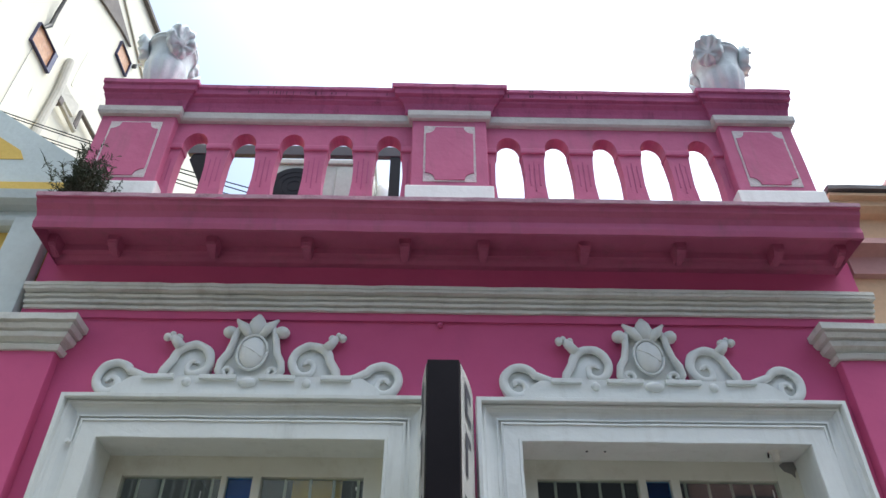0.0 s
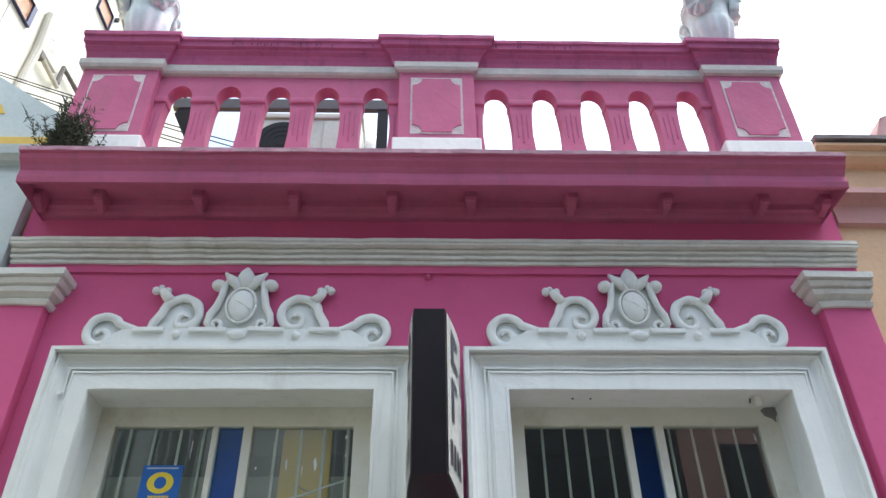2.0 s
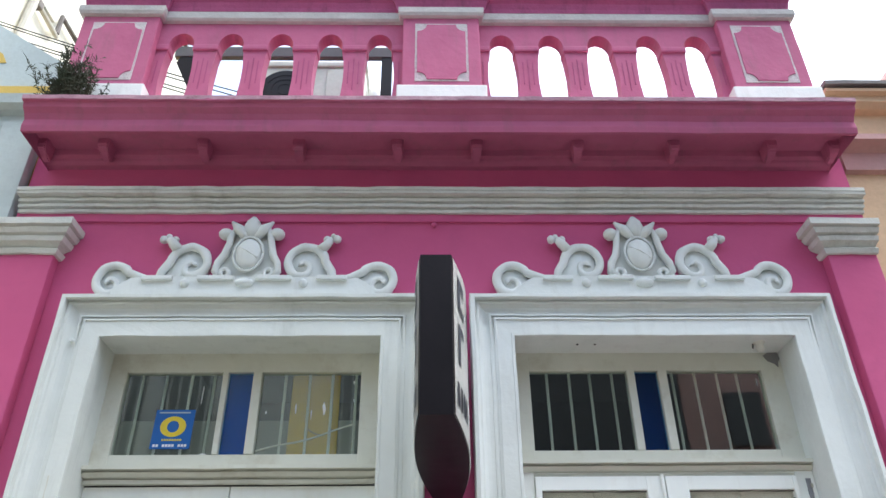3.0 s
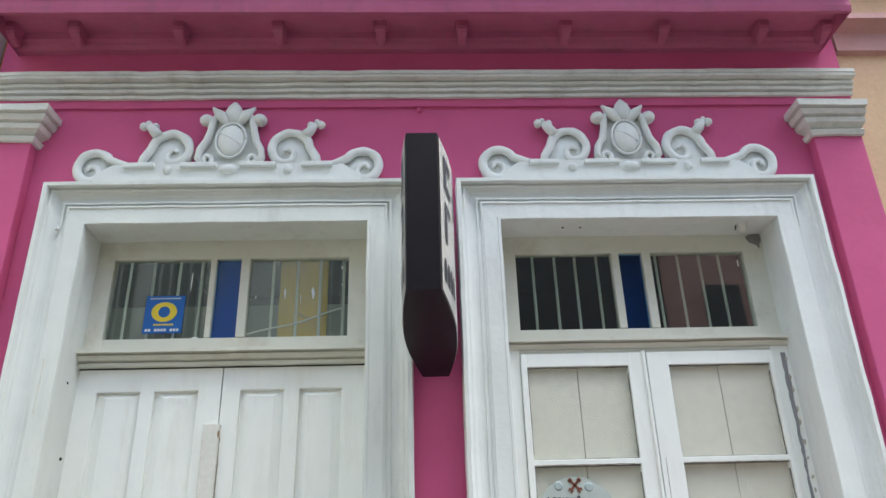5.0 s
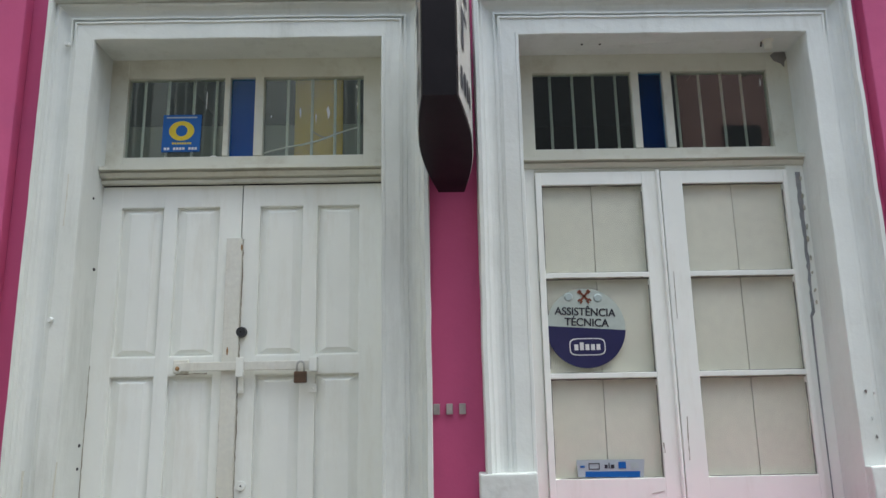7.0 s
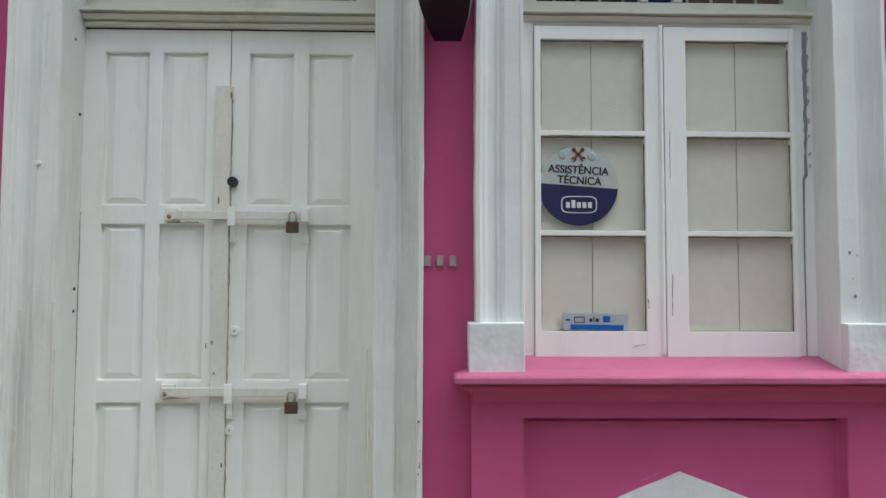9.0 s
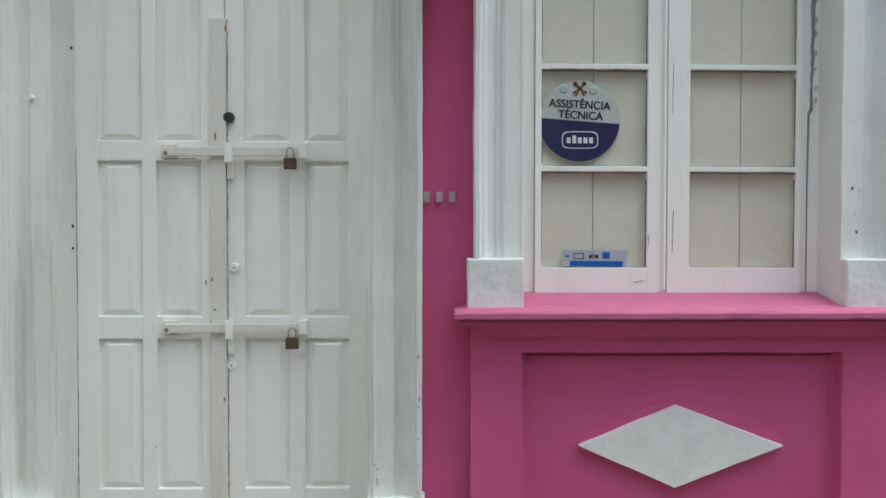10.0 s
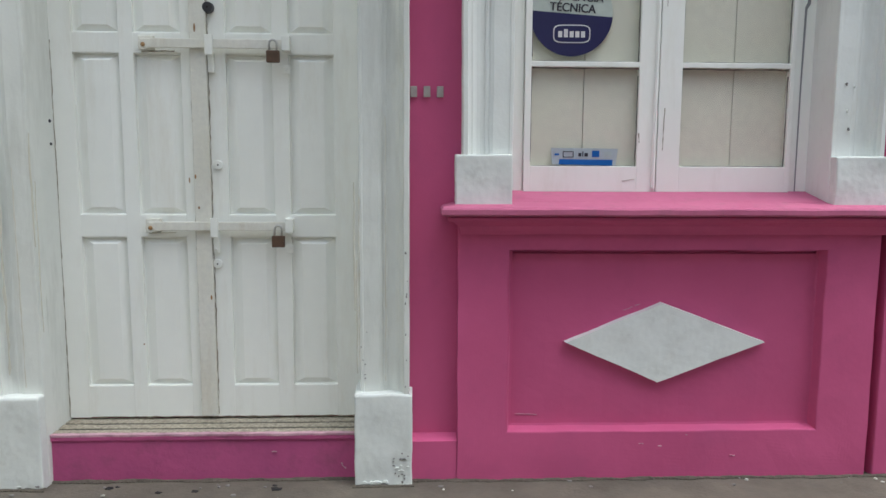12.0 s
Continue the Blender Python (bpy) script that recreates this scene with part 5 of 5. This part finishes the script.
# ---- neighbours ----
nl = thing("house_left", (-4, 0, 0), "neighbouring house in ochre and pale blue with a pediment", "house")
part("wall", box(-9.0, -2.08, 0.02, 4.0, -0.1, 4.66), OCHRE, nl)
part("pilaster", box(-2.275, -2.078, -0.05, 0.02, -0.1, 4.35, bevel=0.005), PALE_BLUE, nl, "pale blue corner pilaster")
prof = [(0.0, 4.30), (0.03, 4.31), (0.045, 4.335), (0.05, 4.36), (0.03, 4.365), (0.03, 4.41), (0.07, 4.42), (0.10, 4.445), (0.11, 4.50), (0.0, 4.52)]
part("entablature", run(-9.0, -2.07, 0.0, 0.05, prof, ret=0), PALE_BLUE, nl, "pale blue moulded entablature")
part("pediment", prism([(-2.07, 4.60), (-2.07, 4.79), (-5.4, 7.09), (-8.8, 4.74), (-8.8, 4.60)], -0.03, 0.30), PALE_BLUE, nl, "pale blue raking pediment")
part("tympanum", prism([(-2.40, 4.80), (-2.44, 4.87), (-5.4, 6.89), (-8.3, 4.87), (-8.3, 4.80)], -0.034, -0.02), OCHRE, nl, "ochre sunken pediment field")
part("pediment_strip", box(-8.8, -2.07, -0.06, -0.02, 4.535, 4.60, bevel=0.004), OCHRE, nl)

nr = thing("house_right", (4, 0, 0), "peach neighbouring house with faded pink cornices", "house")
part("wall", box(2.13, 9.0, 0.03, 4.0, -0.1, 4.52), PEACH, nr)
prof = [(0.0, 4.08), (0.03, 4.09), (0.03, 4.20), (0.06, 4.22), (0.10, 4.24), (0.10, 4.275), (0.0, 4.285)]
part("lower_cornice", run(2.125, 9.0, 0.03, 0.06, prof, ret=0), PEACH_PINK, nr, "faded pink moulded band")
prof = [(0.0, 4.49), (0.04, 4.50), (0.07, 4.53), (0.07, 4.57), (0.10, 4.58), (0.10, 4.60), (-0.3, 4.62)]
part("upper_cornice", run(2.125, 9.0, 0.03, 0.4, prof, ret=0), PEACH, nr, "peach roofline cornice")
part("roof_edge", roughen(subdivide_long(box(2.125, 9.0, -0.085, 0.4, 4.618, 4.645), 0.1), 0.004, 9), BROWN_BOARD, nr, "thin dark roof edge")
part("parapet_block", roughen(subdivide_long(prism([(2.62, 4.62), (2.55, 4.72), (2.62, 4.86), (2.80, 4.95), (3.4, 4.97), (3.4, 4.62)], 0.0, 0.4), 0.1), 0.01), PEACH_PINK, nr)

tall = thing("tall_building", (-8, 6, 0), "tall cream apartment block with bare weathered side wall", "building")
part("wall", prism_x([(-3.0, -0.1), (16.0, -0.1), (16.0, 13.85), (-3.0, 12.18)], -5.0, -12.0), CREAM_WALL, tall)
part("eave_board", prism_x([(3.21, 11.37), (2.6, 11.2), (3.0, 11.9), (3.53, 11.86), (4.31, 11.72), (3.9, 11.62)], -4.96, -5.01), BROWN_BOARD, tall, "dark weathered board under the roof edge")
part("roof_strip", prism_x([(3.2, 12.24), (5.01, 11.75), (5.01, 11.78), (3.2, 12.28)], -4.97, -5.01), PIPE_STAIN, tall, "thin grey strip below the roof")
part("roof_edge", prism_x([(-3.0, 12.16), (16.0, 13.83), (16.0, 13.90), (-3.0, 12.23)], -4.93, -5.05), BROWN_BOARD, tall, "thin dark roof edge")
for y0, y1, z0, z1, wide, thin in ((2.465, 2.90, 9.35, 9.69, 0.075, 0.004), (4.05, 4.47, 11.20, 11.52, 0.02, 0.003)):
    w = part("vent_opening", box(-5.0, -4.985, y0, y1, z0, z1), TILE_PICTURE, tall, "small opening closed with terracotta")
    bm = bmesh.new()
    for a, b, c, d in ((y0 - thin, y1 + thin, z0 - 2.4 * thin, z0), (y0 - thin, y1 + thin, z1, z1 + thin), (y0 - thin, y0, z0, z1), (y1, y1 + wide, z0 - 2.4 * thin, z1 + thin)):
        add_box(bm, -5.0, -4.955, a, b, c, d)
    part("opening_frame", bm, NAVY, w, "dark painted frame")
part("drain_pipe", roughen(tube([(-4.95, 3.21, 8.3), (-4.95, 3.235, 9.0), (-4.95, 3.25, 9.3), (-4.95, 3.21, 9.9)], 0.055, 10), 0.012, 5), PIPE_STAIN, tall, "grey weathered drain pipe")
part("cement_patch", roughen(subdivide_long(prism_x([(3.32, 9.58), (3.77, 9.63), (3.74, 9.39), (3.37, 9.38)], -4.96, -5.01), 0.1), 0.015), PIPE_STAIN, tall, "grey cement patch")
part("vent_pipe", tube([(-4.93, 3.33, 9.23), (-4.93, 3.84, 9.22)], 0.032, 8), PIPE_STAIN, tall)
part("vent_pipe", tube([(-4.93, 3.81, 9.26), (-4.93, 3.81, 9.57), (-4.93, 4.5, 9.61)], 0.035, 8), BROWN_BOARD, tall)
part("pipe_joint", roughen(box(-4.98, -4.88, 3.26, 3.36, 9.16, 9.28, bevel=0.02), 0.01, 12), BROWN_BOARD, tall)
part("wall_cable", tube([(-4.985, 2.56, 8.2), (-4.985, 2.56, 9.33)], 0.0035, 6), BEAM_SHADE, tall)
part("hook", box(-5.0, -4.93, 4.57, 4.61, 11.55, 11.63, bevel=0.01), DARK_METAL, tall)
for y, z0, z1 in ((2.9, 8.4, 9.1), (3.05, 9.9, 10.8), (3.5, 9.75, 10.5), (3.72, 8.6, 9.1), (4.2, 10.3, 10.9)):
    part("water_streak", roughen(subdivide_long(prism_x([(y - 0.02, z0), (y + 0.02, z0), (y + 0.03, z1), (y - 0.01, z1)], -4.996, -5.01), 0.1), 0.012, 6), STREAK, tall, "faint grey water streak")

# ---- on the roof, seen through the balustrade ----
tagged(part("roof_block", box(-1.5, -0.2, 0.90, 2.0, 4.2, 5.325), CREAM_WALL), "plain roof block that carries the air conditioner", "roof", kind="structure")
ac = thing("air_conditioner", (-0.9, 1.1, 5.325), "grey outdoor air conditioner unit on the roof block", "air conditioner")
part("casing", box(-1.275, -0.52, 0.95, 1.25, 5.33, 5.772, bevel=0.02), GREY_METAL, ac)
part("lid", box(-1.29, -0.505, 0.935, 1.265, 5.768, 5.822, bevel=0.012), GREY_METAL, ac)
part("fan_opening", prism(disc_outline(-1.095, 5.535, 0.187, 36), 0.935, 0.96), BLACK, ac, "dark round fan grille")
for k in range(3):
    ring = [(-1.095 + (0.05 + 0.045 * k) * math.cos(2 * math.pi * i / 24), 0.934, 5.535 + (0.05 + 0.045 * k) * math.sin(2 * math.pi * i / 24)) for i in range(25)]
    part("grille_ring", tube(ring, 0.0015, 6), BLACK, ac)
part("service_panel", box(-0.80, -0.56, 0.940, 0.96, 5.38, 5.74, bevel=0.006), GREY_METAL, ac)
tagged(part("roof_drum", lathe((-0.43, 1.15, 5.325), [(0.08, 0, 0), (0.09, 0.05, 0), (0.09, 0.30, 0), (0.075, 0.40, 0), (0.02, 0.43, 0)], 20), SIGN_WHITE, smooth=True), "small white cylinder beside the air conditioner", "drum")
BEAM_GREY = material("beam_grey", (0.085, 0.085, 0.09), (0.06, 0.06, 0.065), 0.7, scale=4, fine=50, bump=0.05)
fr = thing("roof_frame", (-0.9, 0.6, 4.2), "grey beam on dark posts behind the balustrade", "frame")
part("beam", box(-1.78, -0.285, 0.59, 0.63, 5.508, 5.60, bevel=0.004), BEAM_GREY, fr, "grey beam")
part("post", box(-0.372, -0.300, 0.595, 0.625, 4.2, 5.52), BLACK, fr)
part("post", prism([(-1.50, 4.2), (-1.45, 4.2), (-1.59, 5.16), (-1.612, 5.30), (-1.665, 5.53), (-1.73, 5.53), (-1.758, 5.45), (-1.655, 5.24), (-1.64, 5.16)], 0.595, 0.625), BLACK, fr)
for k, (dz, sag) in enumerate(((0.0, 0.05), (-0.07, 0.07), (-0.12, 0.05), (0.06, 0.08))):
    a, b = Vector((-4.97, 1.0, 6.96 + dz)), Vector((-1.268, 1.05, 5.50 + dz * 0.9))
    pts = [tuple(a.lerp(b, i / 24) - Vector((0, 0, sag * 4 * (i / 24) * (1 - i / 24)))) for i in range(25)]
    tagged(part("cable", tube(pts, 0.005, 6), WIRE), "thin black overhead cable sagging over the roofs", "cable", "overhead cables")
tagged(part("hanging_cable", tube([(-4.93, 2.40, 11.6), (-4.88, 2.53, 10.5), (-4.94, 2.58, 10.06), (-4.95, 2.60, 9.83), (-4.95, 2.52, 9.66)], [0.015, 0.02, 0.026, 0.03, 0.02], 6), WIRE), "dark cable hanging on the cream wall", "cable")

# grass tuft growing on the cornice
bm = bmesh.new()
rng = random.Random(4)
for k in range(95):
    x, y = rng.gauss(-1.86, 0.05), rng.uniform(-0.32, -0.12)
    h = rng.uniform(0.16, 0.40) * max(0.45, 1 - abs(x + 1.86) * 3.5)
    dx, dy = rng.gauss(0.0, 0.05), rng.gauss(-0.03, 0.04)
    if rng.random() < 0.05:
        dx, h = rng.uniform(0.10, 0.26), 0.26
    for i in range(60):
        f = rng.uniform(0.1, 1.0)
        base = Vector((x + dx * f * f, y + dy * f, 4.25 + h * (1.15 * f - 0.15 * f * f)))
        tip = base + Vector((rng.gauss(0, 0.020), rng.gauss(0, 0.02), rng.uniform(-0.008, 0.035)))
        w = Vector((rng.uniform(0.001, 0.0026), rng.uniform(-0.0012, 0.0012), rng.uniform(0.0, 0.0012)))
        mid = base.lerp(tip, 0.5) + Vector((0, 0, 0.008))
        v = [bm.verts.new(q) for q in (base - w, base + w, mid + w, tip, mid - w)]
        bm.faces.new(v)
tagged(part("grass_tuft", bm, GRASS), "dry dark green grass tuft growing on the cornice", "grass", kind="stuff")

# ---- across the street: closes the street and shows in the window glass ----
GREY_FRONT = material("grey_front", (0.36, 0.37, 0.35), (0.30, 0.31, 0.29), 0.8, scale=1.0, fine=25, bump=0.1)
CREAM_FRONT = material("cream_front", (0.55, 0.53, 0.45), (0.49, 0.47, 0.40), 0.8, scale=1.0, fine=25, bump=0.1)
DARK_FRONT = material("dark_front", (0.022, 0.023, 0.024), (0.014, 0.015, 0.016), 0.7, scale=1.0, fine=25, bump=0.1)
BROWN_FRONT = material("brown_pink_front", (0.22, 0.135, 0.12), (0.18, 0.11, 0.095), 0.8, scale=1.0, fine=25, bump=0.1)
SHADE_FRONT = material("shaded_glass_front", (0.13, 0.14, 0.13), (0.10, 0.11, 0.10), 0.5, scale=1.0, fine=25, bump=0.0)
op = thing("opposite_house", (-4, -9, 0), "grey and cream house across the street", "house")
part("wall", box(-11, 1.3, -9.8, -9.0, -0.14, 8.2), GREY_FRONT, op)
part("lower_front", box(-11, 1.3, -9.0, -8.95, -0.14, 4.9), CREAM_FRONT, op)
for x in (-5.4, -4.2, -1.2, 0.2):
    w = part("window", box(x - 0.42, x + 0.42, -9.0, -8.94, 5.3, 7.6), SHADE_FRONT, op)
    for k in range(5):
        part("window_bar", box(x - 0.36 + 0.17 * k, x - 0.33 + 0.17 * k, -8.94, -8.92, 5.3, 7.6), GREY_FRONT, w)
# assumed house, added near-black so the left window pane mirrors something dark
op2 = thing("opposite_house", (3, -9, 0), "unseen near-black house added to darken the window reflection", "house")
part("wall", box(1.32, 4.35, -9.8, -8.98, -0.14, 8.6), DARK_FRONT, op2)
op3 = thing("opposite_house", (7, -9, 0), "brownish pink house across the street", "house")
part("wall", box(4.37, 12, -9.8, -9.0, -0.14, 8.4), BROWN_FRONT, op3)
part("window", box(5.1, 5.75, -9.0, -8.96, 5.4, 6.35), DARK_FRONT, op3)
